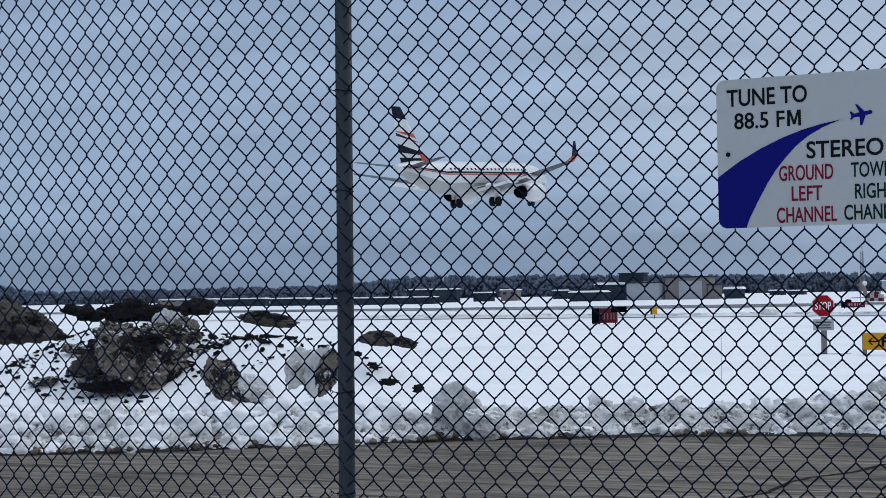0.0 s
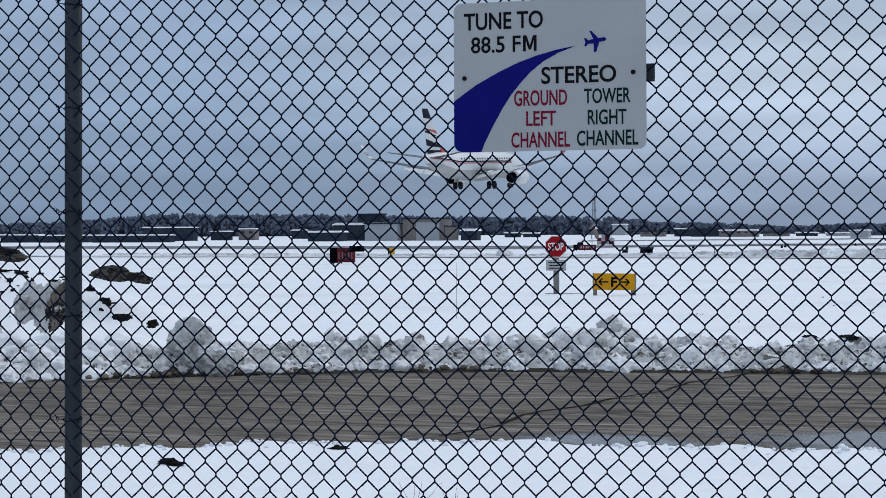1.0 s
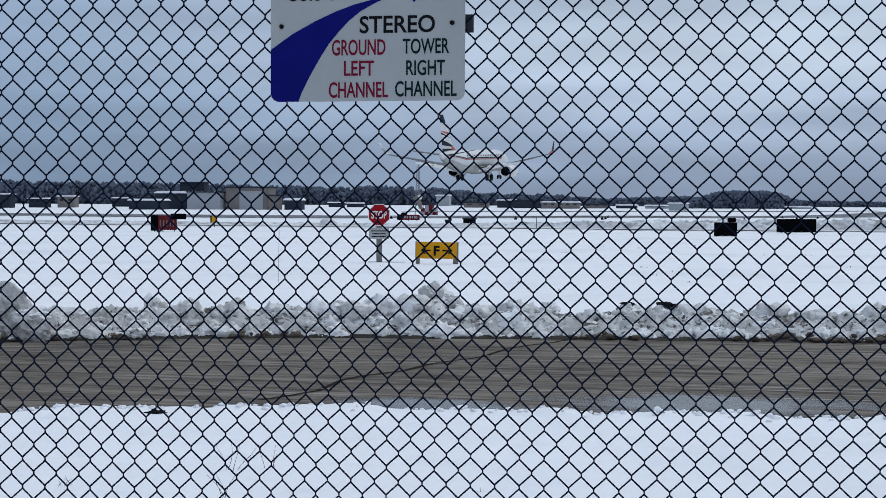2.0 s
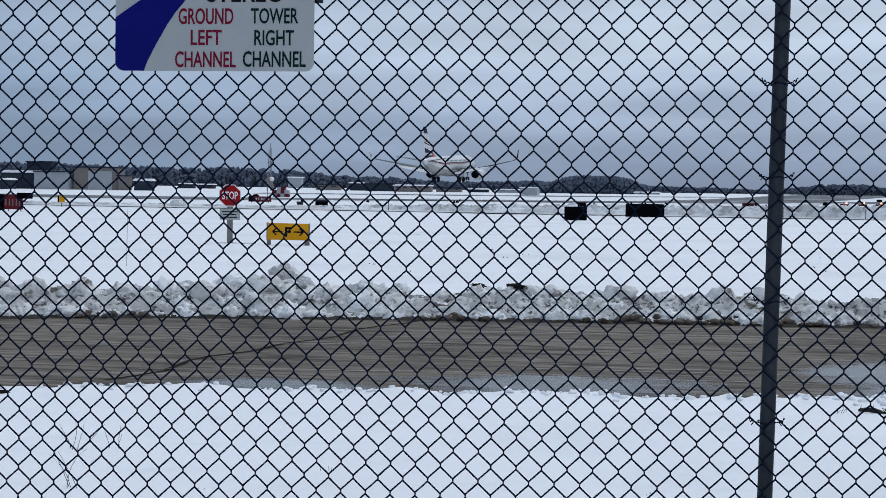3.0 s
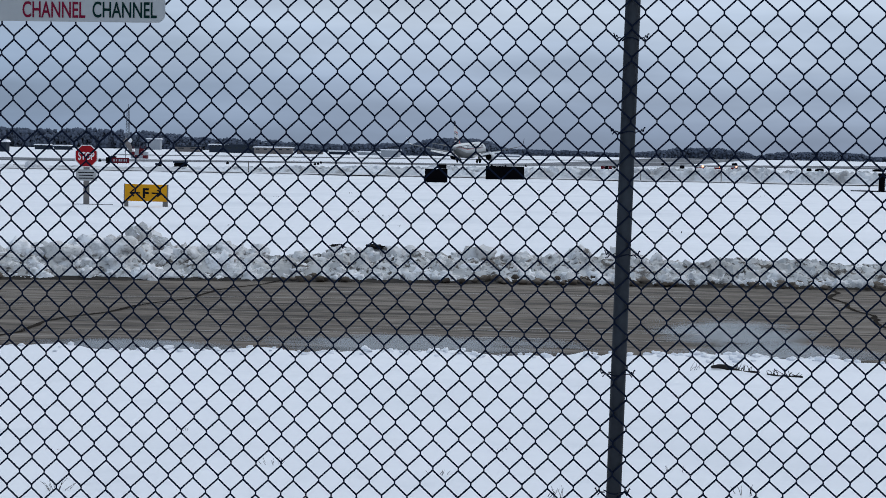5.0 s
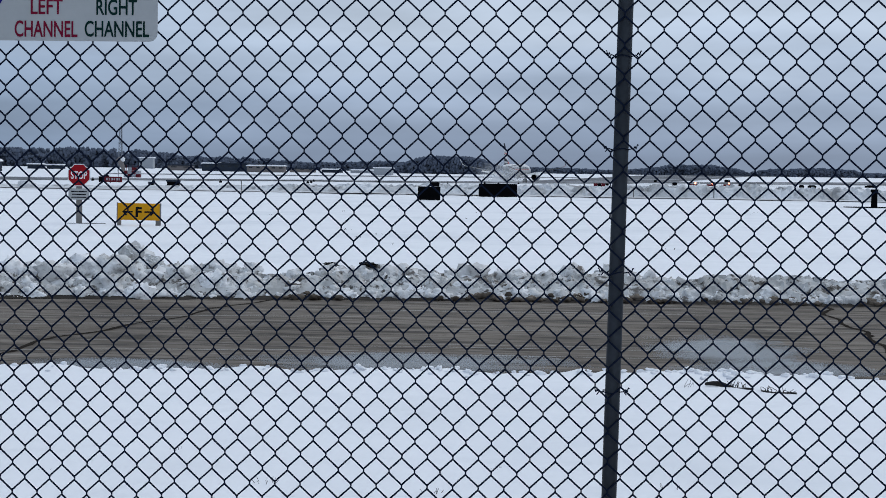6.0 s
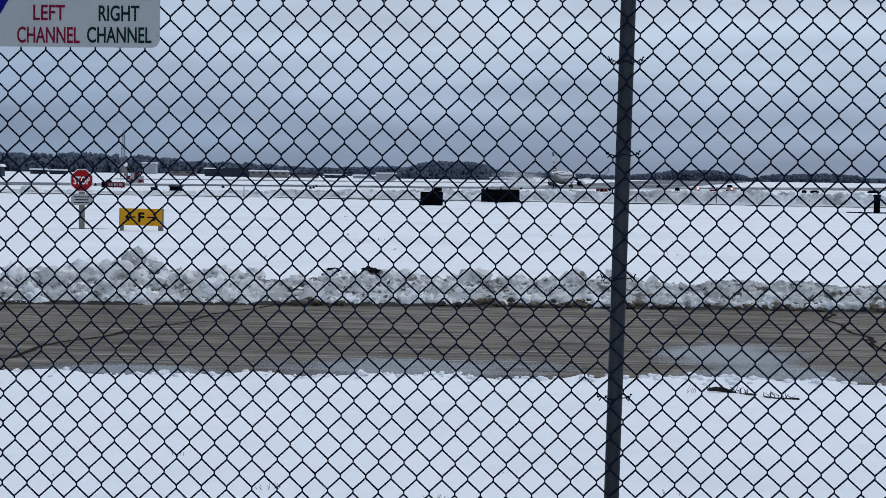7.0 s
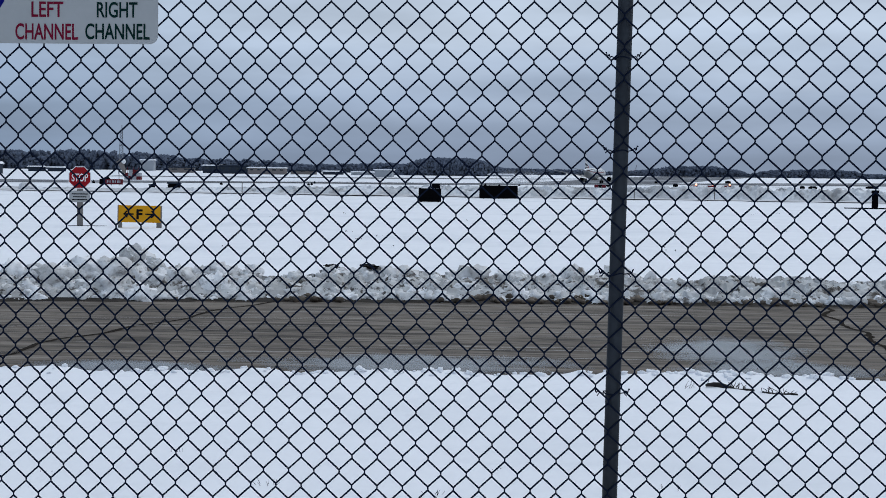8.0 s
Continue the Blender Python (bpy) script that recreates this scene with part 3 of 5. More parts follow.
def build_band(name, near, far, label, mat=TAXI, n=90, ragged_by=2.5):
    """A cleared surface between a near and a far edge, both lists of (x, y)."""
    def walk_edge(line, t):
        k = min(int(t * (len(line) - 1)), len(line) - 2)
        return Vector(line[k]).lerp(Vector(line[k + 1]), t * (len(line) - 1) - k)
    bm, rows = bmesh.new(), []
    for i in range(n + 1):
        a, b = walk_edge(near, i / n), walk_edge(far, i / n)
        row = []
        for k in range(9):
            p = a.lerp(b, k / 8)
            if k in (0, 8):
                p = p + (b - a).normalized() * ragged_by * (noise.noise(Vector((i * 0.4, k, 3))) + 0.6 * noise.noise(Vector((i * 1.3, k, 8))))
            row.append(bm.verts.new((p.x, p.y, land(p.x, p.y) + 0.05)))
        rows.append(row)
    for p, q in zip(rows, rows[1:]):
        for k in range(8):
            bm.faces.new((p[k], p[k + 1], q[k + 1], q[k]))
    bmesh.ops.recalc_face_normals(bm, faces=bm.faces)
    return thing(name, bm, mat, label, "road", kind="structure", smooth=True)


build_band("taxiway", [(-420, 300), (-240, 262), (-131, 232), (-90, 215), (-66, 214), (-57, 252), (-43, 305), (-27, 355)],
           [(-430, 372), (-250, 345), (-140, 318), (-105, 306), (-92, 314), (-78, 338), (-60, 375), (-42, 398)], "grey cleared taxiway that curves across the snowfield")
build_band("cross_taxiway", [(24, 512), (60, 528), (95, 545), (150, 570), (260, 610)], [(28, 552), (70, 590), (110, 618), (170, 650), (280, 690)], "wide grey taxiway beyond the runway", ragged_by=5)
build_band("far_apron", [(-150, 575), (-100, 590), (-62, 600), (-30, 612), (10, 640)], [(-152, 600), (-100, 615), (-62, 625), (-30, 634), (8, 652)], "thin grey strip of apron in the snow", ragged_by=4)
build_band("exit_lane", [(-70, 430), (-20, 452), (20, 470), (60, 455), (110, 430)], [(-70, 441), (-20, 464), (20, 482), (60, 466), (112, 440)], "narrow grey lane across the snowfield", ragged_by=4)
build_strip("service_lane", (-90, 121.5), (90, 100.5), 5, "narrow grey ploughed lane in the snow", mat=LANE)


def ridge(name, line, height, width, label, seed, mat=BANK, lumps=1.0, step=0.06, cross=26, rise=None):
    """A bank of ploughed snow along a line of (x, y)."""
    pts = [Vector((*p, 0)) for p in line]
    lens = [0]
    for a, b in zip(pts, pts[1:]):
        lens.append(lens[-1] + (b - a).length)
    n = max(2, int(lens[-1] / step))
    bm, rows = bmesh.new(), []
    off = Vector((seed, seed * 2, 0))
    for i in range(n + 1):
        s = lens[-1] * i / n
        j = max(k for k in range(len(lens)) if lens[k] <= s + 1e-9)
        j = min(j, len(pts) - 2)
        c = pts[j].lerp(pts[j + 1], (s - lens[j]) / (lens[j + 1] - lens[j]))
        d = (pts[j + 1] - pts[j]).normalized()
        side = Vector((-d.y, d.x, 0))
        row = []
        for k in range(cross + 1):
            u = k / cross
            p = c + side * (width * u)
            prof = smooth01(u / 0.30) * smooth01((1 - u) / 0.55)
            q = p / (height * 2.2) + off
            big = noise.noise(q * 0.5)
            n1 = 1 - 2 * abs(noise.noise(q * 1.2))
            n2 = 1 - 2 * abs(noise.noise(q * 2.9))
            n3 = noise.noise(q * 7)
            z = height * (rise(p.x) if rise else 1.0) * prof * (0.62 + 0.35 * big + lumps * (0.26 * n1 + 0.24 * n2 + 0.16 * n3))
            fwd = side * (-0.3 * height * lumps * n2 * prof)
            row.append(bm.verts.new((p.x + fwd.x, p.y + fwd.y, land(p.x, p.y) - 0.12 + max(z, -0.03) * 1.15 + 0.10 * smooth01(u * 8))))
        rows.append(row)
    for a, b in zip(rows, rows[1:]):
        for k in range(cross):
            bm.faces.new((a[k], b[k], b[k + 1], a[k + 1]))
    return thing(name, bm, mat, label, "snow bank", kind="stuff")


def build_bank():
    xs = steps([(-24, 1), (-14, 0.7), (9, 0)])
    ridge("snow_bank", [(x, road_far(x) - 0.05) for x in xs], 0.20, 2.3, "ploughed bank of lumpy snow along the road's far edge", 3.3, step=0.05, cross=34, lumps=1.25)
    # broken clods thrown up by the plough, heaped in clusters
    rnd = random.Random(5)
    bm = bmesh.new()
    for k in range(2500):
        x = rnd.uniform(-18, 7.5)
        heap = 0.5 + 0.9 * noise.noise(Vector((x * 0.75, 4.2, 0))) + 0.5 * noise.noise(Vector((x * 2.1, 1.2, 0)))
        tall = float(np.interp(x, [-18, -12, -5, 0, 7], [0.40, 0.36, 0.31, 0.26, 0.22]))
        u = rnd.random() ** 1.35
        big = rnd.random()
        r = rnd.uniform(0.03, 0.09) if big < 0.72 else rnd.uniform(0.09, 0.15) if big < 0.93 else rnd.uniform(0.15, 0.23) * (0.7 + 0.5 * heap)
        if u > 0.45 and rnd.random() > heap + 0.15:
            continue
        y = road_far(x) + 0.02 + r * 0.6 + 0.95 * u
        z = -0.06 + tall * smooth01(u / 0.75) * (0.65 + 0.45 * heap) + rnd.uniform(-0.05, 0.03)
        lump(r * 0.92, k, 0.62, 2 if r < 0.05 else 3, 2.1, (rnd.uniform(0.8, 1.4), rnd.uniform(0.8, 1.2), rnd.uniform(0.65, 1.05)), bm, (x, y, z))
    thing("snow_clods", bm, CLOD, "broken grey-white clods of dirty snow on the bank", "snow", kind="stuff", smooth=True)
    # small dirty clods along the bank's foot
    bm = bmesh.new()
    for k in range(520):
        x = rnd.uniform(-15, 6)
        if noise.noise(Vector((x * 0.9, 7.7, 0))) < rnd.uniform(-0.35, 0.25):
            continue
        y = road_far(x) + rnd.uniform(-0.10, 0.16)
        r = rnd.uniform(0.02, 0.055)
        lump(r, k + 0.4, 0.6, 2, 2.0, (rnd.uniform(0.9, 1.6), 1.0, rnd.uniform(0.6, 0.9)), bm, (x, y, -0.055 + 0.3 * r + 0.25 * max(0, y - road_far(x))))
    thing("dirty_clods", bm, DIRTY, "small brown sand-stained clods along the foot of the bank", "snow", kind="stuff", smooth=True)
    # clean rounded lumps tumbled down from the mound to the road
    bm = bmesh.new()
    for k in range(760):
        x = rnd.uniform(-21.5, -11.5)
        u = rnd.random()
        reach = float(np.interp(x, [-21.5, -16, -13, -11.5], [2.3, 2.0, 1.3, 0.7]))
        r = rnd.uniform(0.05, 0.12) if rnd.random() < 0.7 else rnd.uniform(0.12, 0.21)
        y = road_far(x) + 0.05 + reach * u
        z = max(snow_top(x, y), -0.06 + 0.42 * smooth01(u * reach / 0.9)) + rnd.uniform(-0.03, 0.05) - 0.25 * r
        lump(r, k + 0.2, 0.4, 3, 1.3, (rnd.uniform(0.9, 1.5), 1.0, rnd.uniform(0.55, 0.9)), bm, (x, y, z))
    thing("snow_lumps", bm, CLOD_WHITE, "clean white lumps of snow tumbled below the earth mound", "snow", kind="stuff", smooth=True)
    # dark ragged strip at the foot of the bank
    bm, last = bmesh.new(), None
    for x in steps([(-20, 0.12), (9, 0)]):
        y = road_far(x)
        w = max(-0.05, 0.02 + 0.13 * noise.noise(Vector((x * 1.7, 3, 0))) + 0.05 * noise.noise(Vector((x * 6, 8, 0))))
        row = [bm.verts.new((x, y - 0.06 - w, -0.074)), bm.verts.new((x, y - 0.03 - w / 2, -0.062 + 0.012 * noise.noise(Vector((x * 5, 0, 0))))), bm.verts.new((x, y + 0.10, -0.035))]
        if last:
            for k in (0, 1):
                bm.faces.new((last[k], row[k], row[k + 1], last[k + 1]))
        last = row
    thing("foot_rim", bm, FOOT_STRIP, "thin dark strip at the foot of the snow bank", "slush", kind="stuff", smooth=True)
    # crumbs of snow along the near edge of the road
    bm = bmesh.new()
    for k in range(620):
        x = rnd.uniform(-9, 4.2)
        y = road_near(x) + rnd.gauss(-0.08, 0.10)
        r = rnd.uniform(0.008, 0.026)
        lump(r, k + 0.7, 0.6, 2, 1.4, (rnd.uniform(0.9, 1.8), 1.1, rnd.uniform(0.6, 0.9)), bm, (x, y, max(snow_top(x, y), -0.075) + r * 0.3))
    thing("snow_crumbs", bm, SNOW, "small crumbs of snow along the road's near edge", "snow", kind="stuff", smooth=True)
    # one big tilted slab of packed snow stands out of the bank, and a round one farther on
    for x, y, z, r, sq, tilt, label in ((-10.6, 19.95, 0.27, 0.36, (0.9, 0.7, 0.95), 0, "large rounded boulder of packed grey snow on the bank"),
                                        (-10.25, 19.9, 0.16, 0.28, (1.0, 0.7, 0.8), 10, "rounded lump of packed grey snow on the bank"),
                                        (-5.62, 22.6, 0.40, 0.25, (0.62, 0.45, 0.95), -14, "tilted slab of packed grey snow on the bank"),
                                        (-5.32, 22.65, 0.30, 0.24, (1.05, 0.45, 0.6), 30, "tilted slab of packed grey snow on the bank"),
                                        (-14.02, 21.3, 0.80, 0.29, (0.55, 0.5, 1.25), 24, "upright slab of grey ice above the snow bank"),
                                        (-13.62, 21.25, 0.80, 0.32, (0.55, 0.5, 1.15), 30, "upright slab of grey ice above the snow bank")):
        thing("snow_boulder", rock(r * 1.12, x, sq, 12, 0.14, 4), ICE, label, "snow", at=pose(x, y, z, 0, tilt, 0))


build_bank()
ridge("far_snow_berm", [(-75, 128), (-30, 119), (0, 114.5), (34, 110), (80, 106)], 0.46, 4.5, "low berm of ploughed snow beside a far lane", 11.0, mat=BERM, step=0.16, cross=24, lumps=1.7,
      rise=lambda x: float(np.interp(x, [-32, -24, -14, 0, 12, 20], [0.30, 0.45, 0.85, 1.0, 1.25, 1.1])))


# ---- chain-link fence ----
FENCE_Y, FENCE_TOP, PITCH_H = 4.3, 3.35, 0.0913


def wire_mesh(flip):
    """One zigzag wire of chain link: it crosses from column to column and hooks round its neighbours."""
    bm, half, n = bmesh.new(), 0.0191, 72
    pts = []
    for i in range(n + 1):
        side = -1 if (i + flip) % 2 else 1
        z = i * PITCH_H / 2 - 34 * PITCH_H / 2
        hook = 0.0052
        for dz, dy, fx in ((-hook, 0.0022 * side, 1.0), (hook, -0.0022 * side, 1.0)):
            pts.append((side * half * fx, dy, z + dz))
    tube(pts, 0.0029, 5, bm, cap=False)
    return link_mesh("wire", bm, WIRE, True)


def build_fence():
    fence = empty("chain_link_fence", "dark galvanised chain-link fence with slim round steel posts", "fence", pose(0, FENCE_Y, 0))
    meshes = [wire_mesh(0), wire_mesh(1)]
    anchors_c = [-150, -124, -103, -65, -49, -45, 0, 12, 23, 60]
    anchors_x = [-5.63, -4.643, -3.843, -2.323, -1.702, -1.554, 0.146, 0.605, 1.034, 2.46]
    # the node of the even columns
    z_even = 2.153
    for c in range(-142, 52):
        x = float(np.interp(c + 0.5, anchors_c, anchors_x))
        # the mesh hangs a little stretched and sagging from span to span
        spans = [-4.64, -3.84, -3.19, -2.32, -1.5, 0.17, 0.73, 1.04]
        sag = float(np.interp(x, spans, [-0.13, -0.05, -0.10, -0.08, -0.075, 0.0, 0.03, 0.04]))
        stretch = float(np.interp(x, spans, [1.05, 1.033, 1.015, 1.005, 0.994, 1.0, 1.005, 1.012]))
        low = z_even + (sag - 7 * stretch) * PITCH_H
        ob = new("wire", meshes[(c + 1) % 2])
        ob.parent = fence
        step = float(np.interp(c + 1, anchors_c, anchors_x)) - float(np.interp(c, anchors_c, anchors_x))
        sway = float(np.interp(x, [-3.8, -1.55, 0.15, 1.0], [0.0, 0.012, -0.007, -0.012]))
        ob.matrix_basis = Matrix.Translation((x, 0, 2.0)) @ Matrix.Rotation(sway, 4, "Y") @ Matrix.Translation((0, 0, low - 2.0)) @ Matrix.Diagonal((step / 0.0381, 1, stretch, 1))
    for x, lean in ((-3.128, 0.010), (0.288, 0.018), (3.70, 0.0), (-6.54, 0.0)):
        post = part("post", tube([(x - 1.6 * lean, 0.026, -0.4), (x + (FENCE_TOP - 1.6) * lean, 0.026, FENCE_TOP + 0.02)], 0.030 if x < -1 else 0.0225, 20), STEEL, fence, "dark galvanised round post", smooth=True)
        cap = lump(0.034 if x < -1 else 0.026, x, 0.0, 2, 1, (1, 1, 0.6), at=(x + (FENCE_TOP - 1.6) * lean, 0.026, FENCE_TOP + 0.02))
        part("post_cap", cap, STEEL, post, smooth=True)
        if x < -1:
            heights = (0.45, 0.80, 1.16, 1.52, 1.88, 2.24, 2.60, 2.96)
        else:
            heights = (0.36, 0.68, 1.035, 1.39, 1.755, 2.03, 2.40, 2.76, 3.1)
        for k, z in enumerate(heights):
            xc = x + (z - 1.6) * lean
            bm = bmesh.new()
            rr = 0.0325 if x < -1 else 0.0245
            ring = [(xc + rr * math.cos(a), 0.026 + rr * math.sin(a), z + 0.004 * math.sin(a * 2 + k)) for a in (math.pi * (1.08 + 0.12 * i) for i in range(-10, 9))]
            tube(ring, 0.0018, 5, bm)
            for side in (-1, 1):
                tube([(xc + side * 0.023, 0.012, z), (xc + side * 0.036, -0.004, z + 0.004), (xc + side * 0.044, -0.006, z - 0.006)], 0.0018, 5, bm)
                curl = [(xc + side * (0.040 + 0.012 * t) , -0.004 + 0.005 * math.cos(t * 9), z + 0.004 + 0.008 * t + 0.005 * math.sin(t * 9)) for t in (i / 8 for i in range(9))]
                tube(curl, 0.0018, 5, bm)
            part("tie_wire", bm, WIRE, post, "twisted wire tie", smooth=True)
    part("top_rail", tube([(-6.6, 0.026, FENCE_TOP), (3.8, 0.026, FENCE_TOP)], 0.021, 16), STEEL, fence, smooth=True)
    part("bottom_wire", tube([(-6.6, 0.004, 0.1), (3.8, 0.004, 0.1)], 0.0025, 6), WIRE, fence)


build_fence()


def rounded(x0, x1, z0, z1, r, n=6):
    pts = []
    for cx, cz, a0 in ((x1 - r, z1 - r, 0), (x0 + r, z1 - r, 90), (x0 + r, z0 + r, 180), (x1 - r, z0 + r, 270)):
        pts += [(cx + r * math.cos(radians(a0 + 90 * i / n)), cz + r * math.sin(radians(a0 + 90 * i / n))) for i in range(n + 1)]
    return pts


def letters(text, x0, x1, z0, z1, y, thick, bold, mat, parent):
    """Writing with each letter a part of its own."""
    bm = lettering(text, x0, x1, z0, z1, y, thick, bold)
    left = set(bm.verts)
    while left:
        seed = min(left, key=lambda v: (round(v.co.x, 5), v.index))
        isle, queue = {seed}, [seed]
        while queue:
            for e in queue.pop().link_edges:
                for v in e.verts:
                    if v not in isle:
                        isle.add(v)
                        queue.append(v)
        left -= isle
        one, made = bmesh.new(), {}
        for v in isle:
            made[v] = one.verts.new(v.co)
        for f in {f for v in isle for f in v.link_faces}:
            one.faces.new([made[v] for v in f.verts])
        part("letter", one, mat, parent)
    bm.free()


def build_radio_sign():
    """The radio-channel sign that hangs on the camera's side of the mesh."""
    x0, x1, z0, z1 = -1.713, -1.090, 2.058, 2.531
    cx, cz = (x0 + x1) / 2, (z0 + z1) / 2
    sign = empty("radio_sign", "white metal radio sign with a blue swoosh, hung on the fence", "sign", pose(cx, FENCE_Y - 0.012, cz))
    lx = lambda x: x - cx
    lz = lambda z: z - cz
    plate = part("plate", prism(rounded(lx(x0), lx(x1), lz(z0), lz(z1), 0.026), -0.003, 0.0), PLATE, sign, "white sheet-metal plate with rounded corners")
    y = -0.0032
    up = [(-1.7128, 2.221), (-1.640, 2.270), (-1.567, 2.308), (-1.500, 2.337), (-1.437, 2.358), (-1.375, 2.373), (-1.314, 2.383)]
    dn = [(-1.370, 2.363), (-1.418, 2.338), (-1.458, 2.308), (-1.493, 2.272), (-1.523, 2.237), (-1.549, 2.199), (-1.586, 2.135), (-1.612, 2.085), (-1.622, 2.0585)]
    foot = [(-1.6875, 2.0585), (-1.700, 2.064), (-1.709, 2.073), (-1.7128, 2.0845)]
    part("swoosh", prism([(lx(a), lz(b)) for a, b in up + dn + foot], y - 0.0012, y), BLUE, sign, "dark blue curved runway swoosh")
    rows = (("TUNE TO", -1.678, -1.418, 2.444, 2.499, INK, 0.016), ("88.5 F", -1.655, -1.491, 2.371, 2.423, INK, 0.012),
            ("STEREO", -1.424, -1.184, 2.267, 2.321, INK, 0.016),
            ("GROUND", -1.513, -1.341, 2.200, 2.249, REDINK, 0.014), ("LEFT", -1.474, -1.377, 2.137, 2.183, REDINK, 0.014),
            ("CHANNEL", -1.523, -1.332, 2.069, 2.118, REDINK, 0.014),
            ("TOWER", -1.286, -1.139, 2.202, 2.249, GREENINK, 0.014), ("RIGHT", -1.275, -1.152, 2.136, 2.183, GREENINK, 0.014),
            ("CHANNEL", -1.310, -1.115, 2.071, 2.119, GREENINK, 0.014))
    for text, a, b, c, d, mat, bold in rows:
        letters(text, lx(a), lx(b), lz(c), lz(d), y, 0.001, bold, mat, sign)
    m_out = [(0, 0), (0, 1), (0.25, 1), (0.5, 0.36), (0.75, 1), (1, 1), (1, 0), (0.80, 0), (0.80, 0.72), (0.59, 0.10), (0.41, 0.10), (0.20, 0.72), (0.20, 0)]
    part("letter", prism([(lx(-1.483 + 0.044 * a), lz(2.372 + 0.050 * b)) for a, b in m_out], y - 0.001, y), INK, sign)
    # the little aeroplane
    jet = [(0.036, 0.004), (0.030, 0.010), (0.010, 0.008), (-0.012, 0.030), (-0.019, 0.031), (-0.006, 0.006), (-0.022, 0.002), (-0.031, 0.010),
           (-0.036, 0.009), (-0.031, -0.004), (-0.035, -0.015), (-0.030, -0.016), (-0.021, -0.008), (-0.005, -0.008), (-0.004, -0.034), (0.003, -0.033), (0.013, -0.004), (0.031, -0.001)]
    part("aeroplane_mark", prism([(lx(-1.250 + a), lz(2.396 + b * 1.02)) for a, b in jet], y - 0.0012, y), BLUE, sign, "small blue aeroplane outline")
    for hx, hz in ((-1.677, 2.293), (-1.130, 2.295)):
        bm = bmesh.new()
        tube([(lx(hx), -0.0075, lz(hz)), (lx(hx), 0.016, lz(hz))], 0.0072, 12, bm)
        part("bolt", bm, INK, sign, "dark bolt head")
    part("backing_bar", box(lx(-1.70), lx(-1.070), 0.018, 0.034, lz(2.267), lz(2.322), 0.002), STEEL, sign, "dark steel strap behind the mesh")


build_radio_sign()


# ---- stop sign and taxiway signs ----
def octagon(r, n=8):
    return [(r * math.cos(radians(22.5 + 45 * i)), r * math.sin(radians(22.5 + 45 * i))) for i in range(n)]


def build_stop_sign():
    s = empty("stop_sign", "red octagonal stop sign with a small plate on a grey post", "sign", pose(-13.19, 47.58, 0, 0, 0, 8))
    part("post", box(-0.078, 0.078, 0.01, 0.12, -0.4, 1.30, 0.006), WOOD, s, "grey weathered square timber post")
    # dark strip added for the thin dark edge in the snow
    part("edge_strip", box(-0.32, 0.75, -0.03, 0.03, -0.05, 0.016, 0.004), STEEL, s, "thin dark strip along the snow at the post's foot")
    r = 0.312 / math.cos(radians(22.5))
    part("border", prism([(a, b + 1.362) for a, b in octagon(r)], -0.004, 0.008), SIGNWHITE, s, "white rim")
    part("face", prism([(a, b + 1.362) for a, b in octagon(r * 0.93)], -0.008, -0.0045), SIGNRED, s, "red octagonal face")
    letters("STOP", -0.225, 0.225, 1.25, 1.475, -0.0085, 0.003, 0.02, SIGNWHITE, s)
    plate = part("plate", box(-0.29, 0.29, -0.004, 0.008, 0.67, 0.985, 0.003), PLATE, s, "small grey-white plate with dark lines of writing")
    for z, w in ((0.90, 0.22), (0.82, 0.19), (0.74, 0.21)):
        part("writing_bar", box(-w, w, -0.008, -0.0045, z - 0.014, z + 0.014), INK, plate)


def build_f_sign():
    s = empty("taxiway_sign", "yellow taxiway sign with black arrows and letter F in snow", "sign", pose(-11.32, 46.9, 0, 0, 0.6, 5))
    part("panel", box(-0.585, 0.585, -0.06, 0.06, 0.145, 0.612, 0.012), YELLOW, s, "bright yellow panel")
    part("letter", lettering("F", -0.085, 0.085, 0.235, 0.51, -0.0605, 0.004, 0.04), INK, s)
    for d in (1, -1):
        # an open arrow: a bar and two barbs
        tip = -0.43 * d
        part("arrow", prism([(tip, 0.395), (tip, 0.355), (tip + d * 0.27, 0.355), (tip + d * 0.27, 0.395)], -0.065, -0.0605), INK, s)
        for up in (1, -1):
            barb = [(tip - d * 0.02, 0.375), (tip + d * 0.015, 0.375 - up * 0.012), (tip + d * 0.12, 0.375 + up * 0.085), (tip + d * 0.085, 0.375 + up * 0.105)]
            part("arrow_barb", prism(barb, -0.0705, -0.0655), INK, s)
    for x, w in ((-0.54, 0.05), (0.535, 0.068)):
        part("leg", box(x - w, x + w, -0.05, 0.05, -0.3, 0.16, 0.005), WOOD, s, "dark stubby leg")
    for x in (-0.592, 0.592):
        part("end_cap", box(x - 0.012, x + 0.012, -0.068, 0.068, 0.135, 0.622, 0.004), WOOD, s, "grey end cap")


